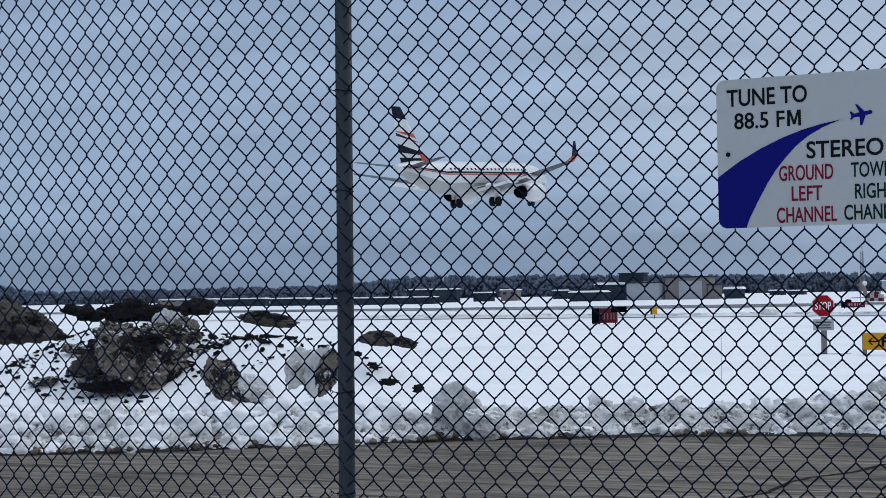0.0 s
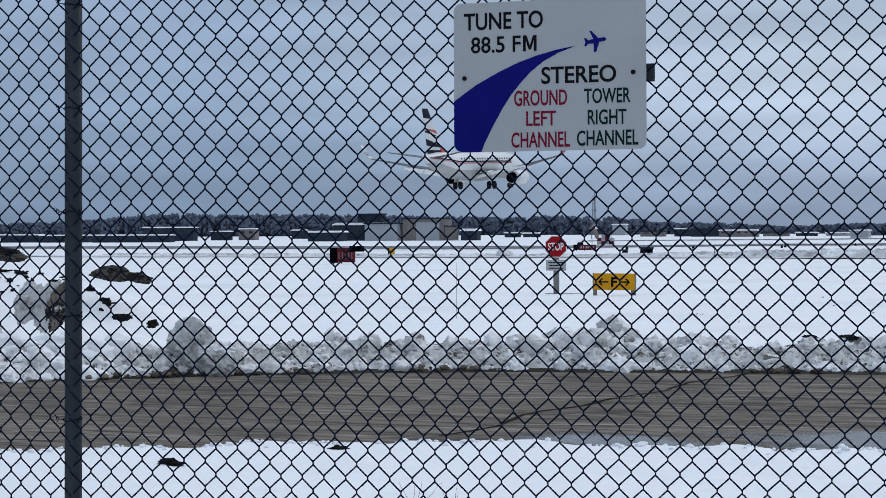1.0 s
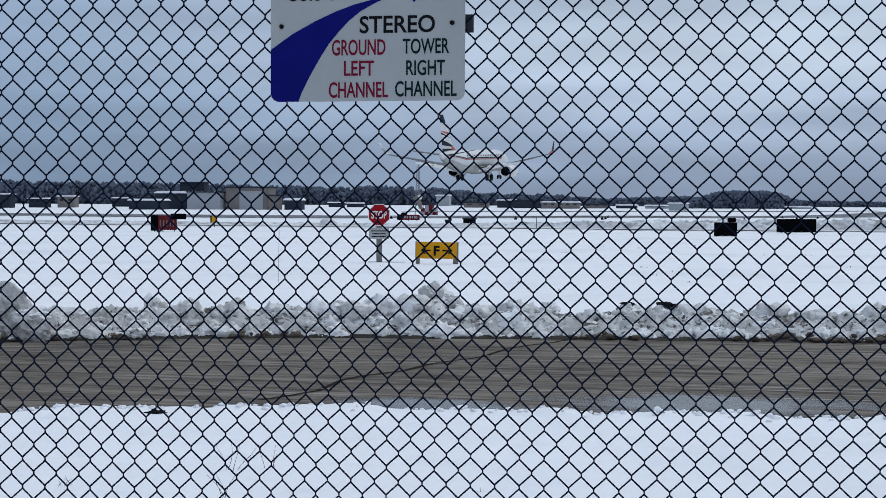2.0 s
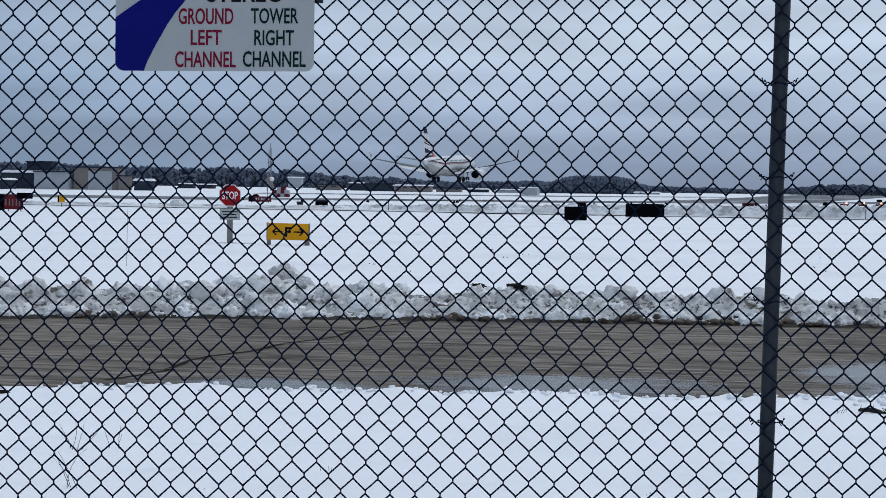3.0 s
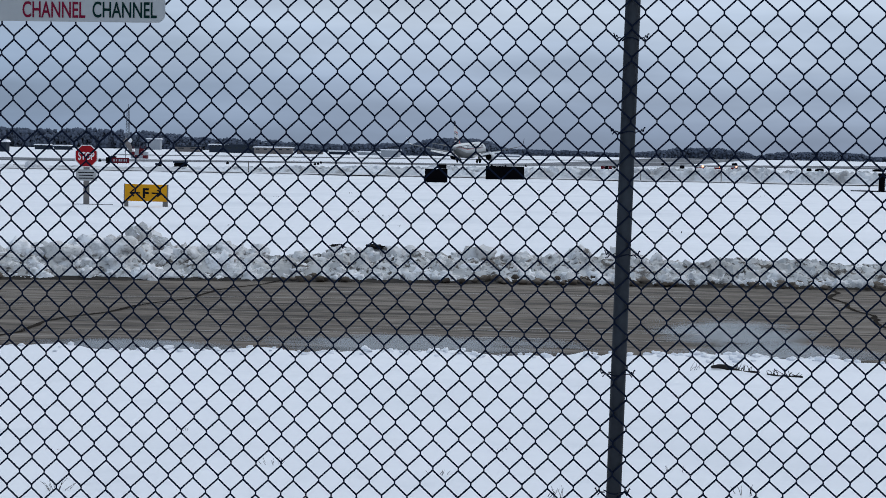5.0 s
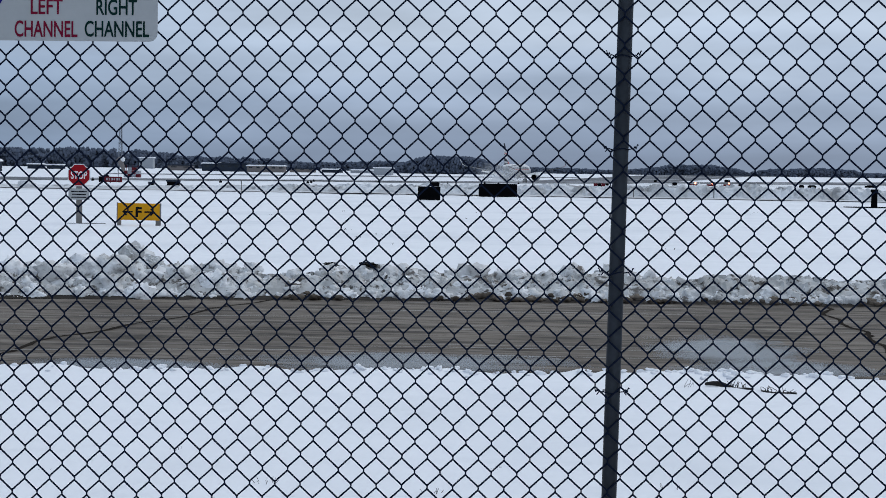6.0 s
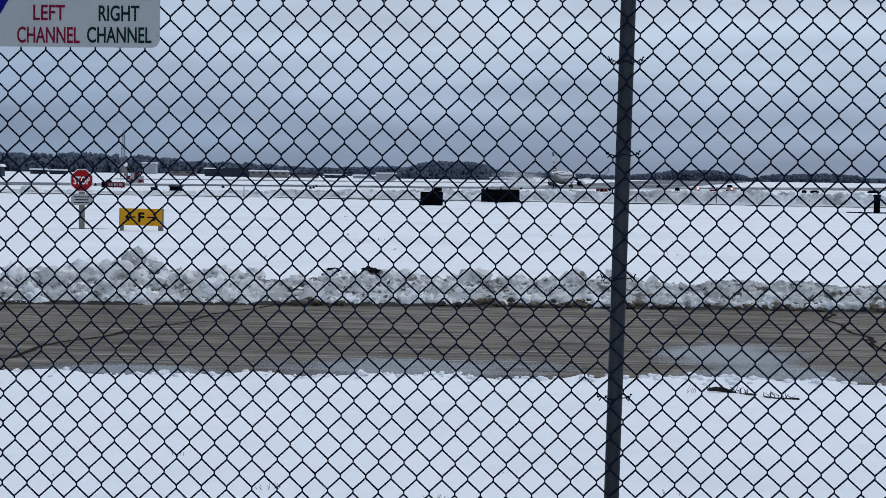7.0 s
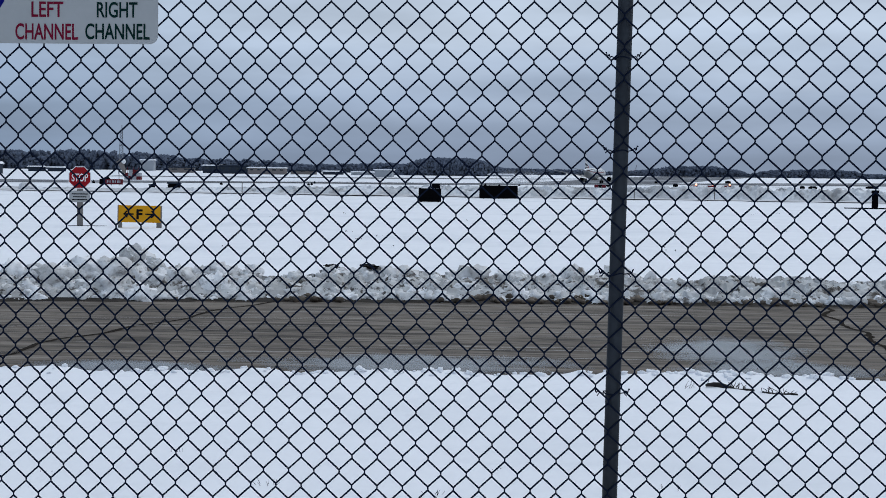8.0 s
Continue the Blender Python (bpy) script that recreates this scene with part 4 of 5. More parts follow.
def build_black_boxes():
    b = empty("guidance_sign", "black back of an airfield guidance sign with a stepped top", "sign", pose(-6.4, 91.1, 0, 0, 0, 0))
    part("panel", box(-0.59, 0.59, -0.1, 0.1, 0.02, 0.73, 0.02), BLACK, b)
    part("upper_panel", box(0.10, 0.53, -0.09, 0.09, 0.735, 0.965, 0.015), BLACK, b)
    for x in (-0.45, 0.45):
        part("leg", tube([(x, 0, -0.3), (x, 0, 0.05)], 0.03, 8), STEEL, b)
    c = empty("guidance_sign", "long low black back of an airfield guidance sign", "sign", pose(-3.25, 106, 0))
    part("panel", box(-1.17, 1.17, -0.1, 0.1, 0.0, 0.80, 0.02), BLACK, c)
    for x in (-0.9, 0, 0.9):
        part("leg", tube([(x, 0, -0.3), (x, 0, 0.05)], 0.03, 8), STEEL, c)
    r = empty("holding_sign", "red and black airfield holding sign with pale worn characters", "sign", pose(-37.3, 91, 0))
    part("panel", box(-0.55, 0.50, -0.1, 0.1, 0.10, 0.92, 0.02), RUST, r, "dull red panel")
    part("dark_panel", box(-1.0, -0.56, -0.1, 0.1, 0.05, 0.93, 0.02), BLACK, r)
    part("hood", box(0.2, 1.05, -0.12, 0.12, 0.70, 1.02, 0.02), BLACK, r)
    for k, x in enumerate((-0.42, -0.22, -0.02, 0.18, 0.36)):
        part("writing_bar", box(x - 0.028, x + 0.028, -0.106, -0.102, 0.30, 0.66), CLAD_BROWN, r)
    for x in (-0.8, -0.3, 0.4):
        part("leg", tube([(x, 0, -0.3), (x, 0, 0.15)], 0.03, 8), STEEL, r)
    y = empty("taxiway_marker", "small yellow and black airfield marker on a stake", "sign", pose(-41.7, 110, 0))
    part("panel", box(-0.19, 0.19, -0.05, 0.05, 0.30, 0.70, 0.02), YELLOW, y)
    part("dark_edge", box(-0.27, -0.195, -0.06, 0.06, 0.28, 0.72), BLACK, y)
    part("leg", tube([(0, 0, -0.3), (0, 0, 0.25)], 0.035, 8), STEEL, y)
    p = empty("marker_post", "short thick black marker post in the snow", "post", pose(16.3, 88.7, 0))
    part("shaft", tube([(0, 0, -0.3), (0, 0, 0.88)], [0.17, 0.15], 14), BLACK, p)
    part("collar", tube([(0, 0, 0.80), (0, 0, 0.93)], [0.19, 0.19], 14), BLACK, p)
    part("base", box(-1.5, 0.6, -0.25, 0.25, -0.1, 0.05, 0.02), BLACK, p, "flat black base plate")


build_stop_sign()
build_f_sign()
build_black_boxes()


# ---- earth mound and clods on the verge ----
def build_mound():
    # the big block is a wedge with a peak, rooted in smaller broken pieces
    block = empty("earth_clod", "big frozen block of grey-brown earth on the snow", "earth", pose(-18.83, 23.6, 0.84), "clods of the mound")
    core = rock(0.98, 2.3, (0.98, 0.72, 0.60), 15, 0.22)
    for v in core.verts:
        # the left end stands higher than the rounded right end
        v.co.z += 0.20 * max(-1.0, min(1.0, -v.co.x / 0.8)) * (1 if v.co.z > 0 else 0.2) - 0.06 * v.co.x
    part("lump", core, EARTH, block)
    for k, (dx, dy, dz, r, sq, mat) in enumerate(((-0.58, 0.25, 0.34, 0.46, (1.0, 0.7, 0.80), EARTH), (-1.02, -0.05, -0.14, 0.33, (1.1, 0.7, 0.62), EARTH_BROWN), (0.42, -0.28, 0.33, 0.34, (1.5, 0.6, 0.30), EARTH_DARK),
                                                  (-0.25, -0.45, -0.47, 0.30, (1.7, 0.6, 0.35), EARTH_DARK), (0.30, 0.30, 0.44, 0.38, (1.2, 0.7, 0.45), EARTH))):
        part("lump", rock(r, 3.3 + k, sq, 12, 0.24, 5, at=(dx, dy, dz)), mat, block)
    rnd = random.Random(19)
    for k in range(20):
        x, y = -19.7 - 1.5 * rnd.random() ** 1.3, rnd.uniform(23.2, 25.0)
        r = rnd.uniform(0.07, 0.24)
        thing("earth_clod", rock(r, 30.5 + k, (rnd.uniform(1.1, 1.7), 0.8, rnd.uniform(0.4, 0.7)), 10, 0.2, 3), EARTH if k % 3 else EARTH_DARK, "small broken clod of earth with snow on it",
              "earth", "clods of the mound", at=pose(x, y, snow_top(x, y) + 0.35 * r, 0, rnd.uniform(-25, 25), 0))
    # turf torn up in a ragged row along the mound's top
    for label, x0, x1, n, big in (("dark ragged ridge of torn turf on top of the mound", -21.95, -20.0, 15, 0.30), ("dark torn turf on top of the mound", -23.1, -22.2, 8, 0.21)):
        ridge_top = empty("turf_ridge", label, "earth", pose((x0 + x1) / 2, 27.0, 1.62), "clods of the mound")
        for k in range(n):
            x = (x0 - x1) / 2 + (x1 - x0) * (k + rnd.uniform(0.2, 0.8)) / n
            r = big * rnd.uniform(0.55, 1.0)
            part("turf", rock(r, 80.5 + k + n, (rnd.uniform(1.0, 1.8), 0.8, rnd.uniform(0.4, 0.75)), 9, 0.24, 3, at=(x, rnd.uniform(-0.35, 0.3), rnd.uniform(-0.10, 0.10))), EARTH_DARK, ridge_top)
    for k in range(14):
        x, y = rnd.uniform(-19.6, -16.8), rnd.uniform(24.6, 26.2)
        r = rnd.uniform(0.04, 0.11)
        thing("earth_clod", rock(r, 60.5 + k, (rnd.uniform(1.1, 1.8), 0.8, rnd.uniform(0.5, 0.8)), 10, 0.2, 3), EARTH_DARK if k % 2 else EARTH, "small dark broken clod of earth on the snow",
              "earth", "clods of the mound", at=pose(x, y, snow_top(x, y) + 0.3 * r, 0, rnd.uniform(-30, 30), 0))
    lot = (
           (-24.1, 26.0, 1.52, 1.08, (1.15, 0.8, 0.46), 7.0, 10, EARTH_BROWN, "heap of dark brown earth beside the mound"),
           (-19.49, 25.5, 1.42, 0.27, (1.1, 0.7, 0.85), 12.0, -20, ICE, "grey ice chunk with earth on it"),
           (-19.05, 25.4, 1.30, 0.26, (1.3, 0.7, 0.7), 13.0, 20, EARTH, "clod of brown earth beside an ice chunk"),
           (-16.42, 22.8, 0.50, 0.40, (0.66, 0.6, 1.0), 6.0, -24, EARTH, "upright clod of brown earth in the snow"),
           (-16.10, 22.7, 0.34, 0.30, (1.3, 0.6, 0.55), 6.5, 18, EARTH, "flat clod of brown earth in the snow"),
           (-15.62, 22.6, 0.34, 0.34, (1.1, 0.6, 0.50), 14.0, 30, ICE, "grey slab of ice and earth"),
           (-13.42, 21.15, 0.72, 0.24, (0.8, 0.5, 1.2), 19.0, 20, EARTH, "brown frozen earth between slabs of ice"),
           (-18.35, 27.0, 1.44, 0.42, (1.35, 0.7, 0.26), 15.0, 5, EARTH_BROWN, "flat brown slab of frozen turf"),
           (-18.5, 26.9, 1.52, 0.20, (1.5, 0.7, 0.40), 17.0, -6, EARTH_DARK, "dark turf lying on a brown slab"),
           (-15.03, 25.5, 1.14, 0.31, (1.15, 0.6, 0.42), 16.0, 4, EARTH_BROWN, "long slab of brown frozen earth"),
           (-14.62, 25.45, 1.06, 0.26, (1.3, 0.6, 0.36), 18.0, 12, EARTH_BROWN, "brown frozen earth at the end of a slab"))
    for x, y, z, r, sq, seed, tilt, mat, label in lot:
        thing("earth_clod", rock(r * 1.1, seed, sq, 13, 0.16), mat, label, "earth", "clods of the mound", at=pose(x, y, z, 0, tilt, 0))
    rnd = random.Random(11)
    bm = bmesh.new()
    for k in range(620):
        a, rr = rnd.uniform(0, 6.28), rnd.random() ** 0.8
        x, y = -19.6 + 4.6 * rr * math.cos(a), 25.0 + 2.4 * rr * math.sin(a)
        r = rnd.uniform(0.010, 0.05) * (0.6 + 0.8 * abs(noise.noise(Vector((x, y, 0)))))
        lump(r, k + 0.3, 1.1, 2, 2.6, (rnd.uniform(0.6, 2.8), 1, rnd.uniform(0.6, 1.3)), bm, (x, y, snow_top(x, y) + 0.012))
    thing("earth_crumbs", bm, EARTH_DARK, "scattered dark crumbs of earth on the snow", "earth", kind="stuff")
    for x, y, r, sq, seed in ((-13.14, 22.5, 0.085, (1.6, 0.6, 0.6), 1.0), (-12.48, 22.2, 0.09, (1.2, 0.6, 0.7), 2.0), (-2.44, 23.2, 0.12, (1.8, 0.7, 0.30), 3.0), (-3.0, 23.6, 0.06, (2.4, 0.7, 0.5), 8.0),
                              (-6.37, 11.15, 0.065, (1.9, 0.8, 0.5), 4.0), (-5.46, 12.4, 0.042, (1.8, 0.8, 0.5), 5.0)):
        z = {1.0: 0.52, 2.0: 0.44, 3.0: 0.33, 8.0: 0.31, 9.0: 0.30}.get(seed, snow_top(x, y))
        thing("turf_clod", lump(r * 0.95, seed, 0.6, 4, 2.2, sq), EARTH_DARK, "small dark clod of turf lying on snow", "earth", "small turf clods", at=pose(x, y, z + r * 0.15, 0, 0, seed * 40))


def stalk(bm, base, rnd, h, n):
    for k in range(n):
        p = Vector(base) + Vector((rnd.uniform(-0.05, 0.05), rnd.uniform(-0.04, 0.04), -0.03))
        d = Vector((rnd.uniform(-0.5, 0.5), rnd.uniform(-0.3, 0.3), 1)).normalized()
        pts = []
        for i in range(6):
            pts.append(p.copy())
            p = p + d * h / 5 * rnd.uniform(0.7, 1.1)
            d = (d + Vector((rnd.uniform(-0.25, 0.25), rnd.uniform(-0.2, 0.2), rnd.uniform(-0.25, 0.05)))).normalized()
        tube(pts, [0.0021, 0.0019, 0.0016, 0.0013, 0.0010, 0.0008], 4, bm)


def build_weeds():
    rnd = random.Random(21)
    for x, y, h, n in ((-3.78, 9.6, 0.26, 4), (-3.55, 9.7, 0.20, 3), (-3.35, 8.4, 0.30, 4), (-2.33, 7.5, 0.10, 9), (-1.42, 8.35, 0.07, 8), (0.10, 7.6, 0.10, 7), (1.05, 7.8, 0.09, 6), (-1.0, 6.9, 0.08, 6), (1.18, 13.0, 0.12, 5), (-4.6, 8.9, 0.10, 5),
                       (-3.0, 7.9, 0.06, 5), (-2.7, 8.6, 0.05, 4), (-1.9, 7.2, 0.05, 6), (-0.5, 8.1, 0.06, 5), (0.6, 7.1, 0.05, 5), (0.75, 8.4, 0.07, 4), (1.6, 7.3, 0.06, 5), (-2.1, 9.3, 0.06, 4), (-0.2, 9.0, 0.05, 4)):
        weed = empty("dead_weed", "thin dry weed stalks poking out of the snow", "weed", pose(x, y, snow_top(x, y)), "weeds")
        for k in range(n):
            bm = bmesh.new()
            stalk(bm, (0, 0, 0), rnd, h, 1)
            part("stalk", bm, BARK, weed)
    tips = bmesh.new()
    for k in range(34):
        x, y = rnd.uniform(-14, 16), rnd.uniform(27, 80)
        for i in range(rnd.randrange(1, 4)):
            a = (x + rnd.uniform(-0.12, 0.12), y, snow_top(x, y) - 0.02)
            tube([a, (a[0] + rnd.uniform(-0.05, 0.05), a[1], a[2] + rnd.uniform(0.035, 0.06))], [0.012, 0.004], 4, tips)
    thing("grass_tips", tips, BARK, "tips of dead grass showing through the snowfield", "grass", kind="stuff")
    b = empty("fallen_branch", "dark fallen branch half sunk in the snow", "branch", pose(1.33, 13.07, snow_top(1.33, 13.07) + 0.005, 0, 0, -43))
    rnd = random.Random(3)
    pts = [(0.86 * t, 0.03 * math.sin(t * 9), 0.012 + 0.012 * math.sin(t * 14)) for t in (i / 14 for i in range(15))]
    part("stem", tube(pts[:9], [0.012, 0.019, 0.021, 0.019, 0.017, 0.015, 0.013, 0.010, 0.005], 7), BARK, b, smooth=True)
    part("stem", tube(pts[9:], [0.005, 0.012, 0.014, 0.014, 0.012, 0.008], 7), BARK, b, smooth=True)
    for k in range(34):
        t = rnd.uniform(0.0, 0.5) if k < 20 else rnd.uniform(0.62, 1.0)
        x = 0.86 * t
        tube_pts = [(x, 0.01, 0.012), (x + rnd.uniform(-0.015, 0.015), 0.01 + rnd.uniform(-0.02, 0.02), 0.028), (x + rnd.uniform(-0.03, 0.02), rnd.uniform(-0.05, 0.05), rnd.uniform(0.035, 0.065))]
        part("twig", tube(tube_pts, [0.005, 0.0035, 0.002], 4), BARK, b)
    s = thing("marker_stake", tube([(0, 0, -0.3), (0, 0, 1.15)], 0.0055, 6), CLAD_WHITE, "thin pale marker stake in the snow", "stake", at=pose(-11.5, 33.5, 0, 0, 1, 0))


build_mound()
build_weeds()


# ---- far side of the airfield ----
def gabled(name, label, x0, x1, z1, depth, mat, roof_snow=True, ridge_h=0.8, y=620.0, windows=0, door=None):
    cx = (x0 + x1) / 2
    h = empty(name, label, "building", pose(cx, y, 0, 0, 0, 0))
    w = (x1 - x0) / 2
    wall = part("wall", box(-w, w, 0, depth, -2.6, z1), mat, h)
    if roof_snow:
        bm = bmesh.new()
        o = [(-w - 0.4, z1), (w + 0.4, z1), (w + 0.4, z1 + 0.25), (w * 0.9, z1 + ridge_h), (-w * 0.9, z1 + ridge_h), (-w - 0.4, z1 + 0.25)]
        prism(o, -0.4, depth + 0.4, bm)
        part("roof", bm, SNOW, h, "snow-covered roof")
    else:
        part("roof", box(-w - 0.4, w + 0.4, -0.4, depth + 0.4, z1, z1 + 0.5), CLAD_DARK, h)
    for k in range(windows):
        x = -w + (k + 0.5) * 2 * w / windows
        part("window", box(x - w / windows * 0.45, x + w / windows * 0.45, -0.15, -0.02, z1 * 0.45, z1 * 0.75), GLASS, h)
    if door:
        part("door", box(door[0], door[1], -0.2, -0.02, -1.6, door[2]), CLAD_WHITE, h, "pale hangar door")
    return h


def tree_shape(seed, sprigs):
    """One bare tree of unit height as points and triangles: a trunk and many small clumps of twigs."""
    rnd = random.Random(seed)
    bm = bmesh.new()
    tube([(0, 0, -0.3), (0.01, 0, 0.35), (0.0, 0.0, 0.75)], [0.035, 0.025, 0.008], 4, bm)
    for k in range(sprigs):
        t = rnd.random()
        z = 0.24 + 0.72 * t
        wide = 0.34 * math.sqrt(max(0.02, 1 - ((z - 0.55) / 0.47) ** 2))
        a, q = rnd.uniform(0, 6.283), rnd.random() ** 0.5
        r = rnd.uniform(0.06, 0.125)
        lump(r, seed * 40 + k, 0.7, 1, 2.1, (0.95, 0.95, rnd.uniform(0.8, 1.3)), bm, (wide * q * math.cos(a), wide * q * math.sin(a), z))
    bmesh.ops.triangulate(bm, faces=bm.faces)
    bm.verts.index_update()
    pts = np.array([v.co[:] for v in bm.verts])
    tris = np.array([[v.index for v in f.verts] for f in bm.faces])
    bm.free()
    return pts, tris


def plant(name, label, places, mat):
    """One belt of trees from places (x, y, ground, height, width)."""
    kinds = [tree_shape(k + 1, 52) for k in range(6)]
    rnd = random.Random(6)
    all_pts, all_tris, base = [], [], 0
    for x, y, z, h, w in places:
        pts, tris = kinds[rnd.randrange(len(kinds))]
        a = rnd.uniform(0, 6.283)
        turn = np.array([[math.cos(a), math.sin(a), 0], [-math.sin(a), math.cos(a), 0], [0, 0, 1]])
        all_pts.append((pts @ turn) * (w, w, h) + (x, y, z))
        all_tris.append(tris + base)
        base += len(pts)
    me = bpy.data.meshes.new(name)
    me.from_pydata(np.concatenate(all_pts).tolist(), [], np.concatenate(all_tris).tolist())
    me.materials.append(mat)
    me.shade_smooth()
    return tagged(new(name, me), label, "woods", "", "stuff")


def build_far():
    gabled("hangar", "long dark hangar with a snow-covered roof", -260, -236, 4.5, 8, CLAD_DARK, True, 0.9, y=626, windows=6)
    gabled("hangar_wing", "dark low wing of a hangar with a flat roof", -272, -256, 2.6, 6, CLAD_DARK, False, y=630, windows=4)
    gabled("annex", "low dark shed with snow on its roof", -263, -250, 1.7, 8, CLAD_DARK, True, 0.7, y=608)
    gabled("control_block", "dark flat-roofed block above a hangar", -255.5, -245.5, 8.6, 5, CLAD_DARK, False, y=640, windows=4)
    gabled("white_hangar", "pale grey hangar with a flat roof", -243.8, -230.7, 4.8, 6, CLAD_WHITE, False, y=618)
    gabled("brown_hangar", "brown hangar with a large pale door", -229.6, -212.9, 6.6, 9, CLAD_BROWN, False, y=621, door=(-2.8, 6.4, 5.4))
    gabled("shed", "small tan shed beside the hangars", -212.4, -208.3, 3.6, 4, CLAD_BROWN, False)
    gabled("shed", "small dark shed with snow on its roof", -206.1, -199.5, 2.0, 4, CLAD_DARK, True, 0.9)
    gabled("white_house", "small white building far off", -181.5, -175.5, 4.4, 4, CLAD_WHITE, True, 0.5, y=760)
    gabled("low_building", "low pale building at the edge of the woods", -65.6, -59.3, 1.4, 10, CLAD_WHITE, True, 0.4, y=640)
    # airport sheds with snow on their roofs
    for x0, x1, z1, y, mat, snow, n in ((-351, -317, 0.9, 600, CLAD_DARK, True, 9), (-350.4, -327.5, 3.9, 640, CLAD_DARK, True, 6), (-316.7, -309.2, 3.2, 660, CLAD_BROWN, True, 2), (-327, -319, 2.2, 655, CLAD_DARK, True, 3),
                                        (-306, -292, 2.6, 690, CLAD_DARK, True, 3),
                                        (-400, -382, 1.2, 612, CLAD_DARK, True, 5), (-378, -356, 0.9, 606, CLAD_DARK, True, 6), (-432, -408, 1.4, 620, CLAD_DARK, True, 5), (-470, -440, 1.5, 630, CLAD_BROWN, True, 6),
                                        (-213.3, -207.4, 1.0, 700, CLAD_DARK, True, 2), (-205.3, -198.8, 0.8, 700, CLAD_DARK, True, 2), 
                                        (-156, -146, 1.3, 702, CLAD_BROWN, False, 2), (-141.5, -134, 2.3, 700, CLAD_DARK, True, 2), (-132.8, -121.5, 2.2, 690, CLAD_DARK, False, 4), (-119.7, -104.8, 1.6, 680, CLAD_BROWN, True, 5),
                                        (-104.3, -94.3, 0.7, 690, CLAD_BROWN, False, 3), (-92, -84, 0.5, 694, CLAD_DARK, True, 2), (-80, -71, 0.4, 690, CLAD_WHITE, True, 2), (-26, -16, 0.1, 700, CLAD_WHITE, True, 0)):
        gabled("low_building", "low far building with snow on its roof" if snow else "low far building with a flat dark roof", x0, x1, z1, 4, mat, snow, 0.5, y=y, windows=n)
    # lattice mast
    m = empty("radio_mast", "slender lattice radio mast behind the airfield", "mast", pose(-154.8, 620, 0))
    for sx, sy in ((-1, -1), (1, -1), (0, 1)):
        part("leg", tube([(sx * 0.9, sy * 0.9, -1), (sx * 0.4, sy * 0.4, 14.6)], 0.11, 6), MASTGREY, m)
    for k in range(14):
        z = k
        r0, r1 = 0.9 - 0.65 * z / 14.6, 0.9 - 0.65 * (z + 1) / 14.6
        for d in (-1, 1):
            part("brace", tube([(-r0 * d, -r0, z), (r1 * d, -r1, z + 1)], 0.07, 5), MASTGREY, m)
    part("antenna", tube([(0, 0, 14.5), (0, 0, 16.4)], 0.12, 6), MASTGREY, m)
    part("platform", tube([(0, 0, 9.0), (0, 0, 9.35)], 0.95, 10), MASTGREY, m)
    # woods along the horizon
    rnd = random.Random(14)
    tops_x = [-1000, -731, -704, -661, -592, -505, -477, -456, -435, -402, -369, -344, -273, -262, -250, -231, -196, -174, -142, -116, -99, -77, -60, -20, 15, 31, 44, 54, 73, 84, 91, 99, 127, 138, 143, 170, 300]
    tops_z = [8, 11.0, 7.4, 7.0, 7.2, 7.2, 8.4, 9.8, 10.9, 10.2, 10.1, 9.6, 8.2, 9.3, 7.6, 8.6, 7.6, 5.5, 5.1, 3.4, 4.0, 4.7, 3.6, 3.0, 2.4, 1.9, 3.0, 4.6, 4.9, 3.4, 1.6, 3.3, 4.1, 3.4, 2.1, 2.4, 2.6]
    places = []
    for k in range(2300):
        x = rnd.uniform(-780, 175)
        wild = rnd.uniform(0.55, 1.08) if x < -110 else rnd.uniform(0.80, 1.0)
        top = float(np.interp(x, tops_x, tops_z)) * wild
        y = 800 + rnd.uniform(0, 60)
        h = (top + 1.5) / 0.97
        places.append((x * y / 820, y, -1.5, h, max(5.5, min(h * 1.15, 9.0))))
    # a few taller crowns stand out of the belt
    for k in range(46):
        x = rnd.uniform(-480, -130)
        top = float(np.interp(x, tops_x, tops_z)) * rnd.uniform(0.96, 1.10)
        places.append((x * 1.05, 861, -1.5, top + 1.5, rnd.uniform(6.0, 9.0)))
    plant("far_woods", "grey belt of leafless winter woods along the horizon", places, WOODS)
    places = []
    for k in range(330):
        u = rnd.random()
        hump = float(np.interp(u, [0, 0.08, 0.2, 0.35, 0.70, 0.84, 0.92, 1.0], [2.8, 3.6, 5.6, 6.2, 6.2, 5.2, 3.6, 3.0]))
        y = 700 + rnd.uniform(0, 30)
        h = (hump * rnd.uniform(0.9, 1.0) + 1.8) / 0.97
        places.append((-62.4 + 40 * u, y, -1.8, h, rnd.uniform(5.0, 7.0)))
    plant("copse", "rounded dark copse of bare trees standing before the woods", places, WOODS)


build_far()


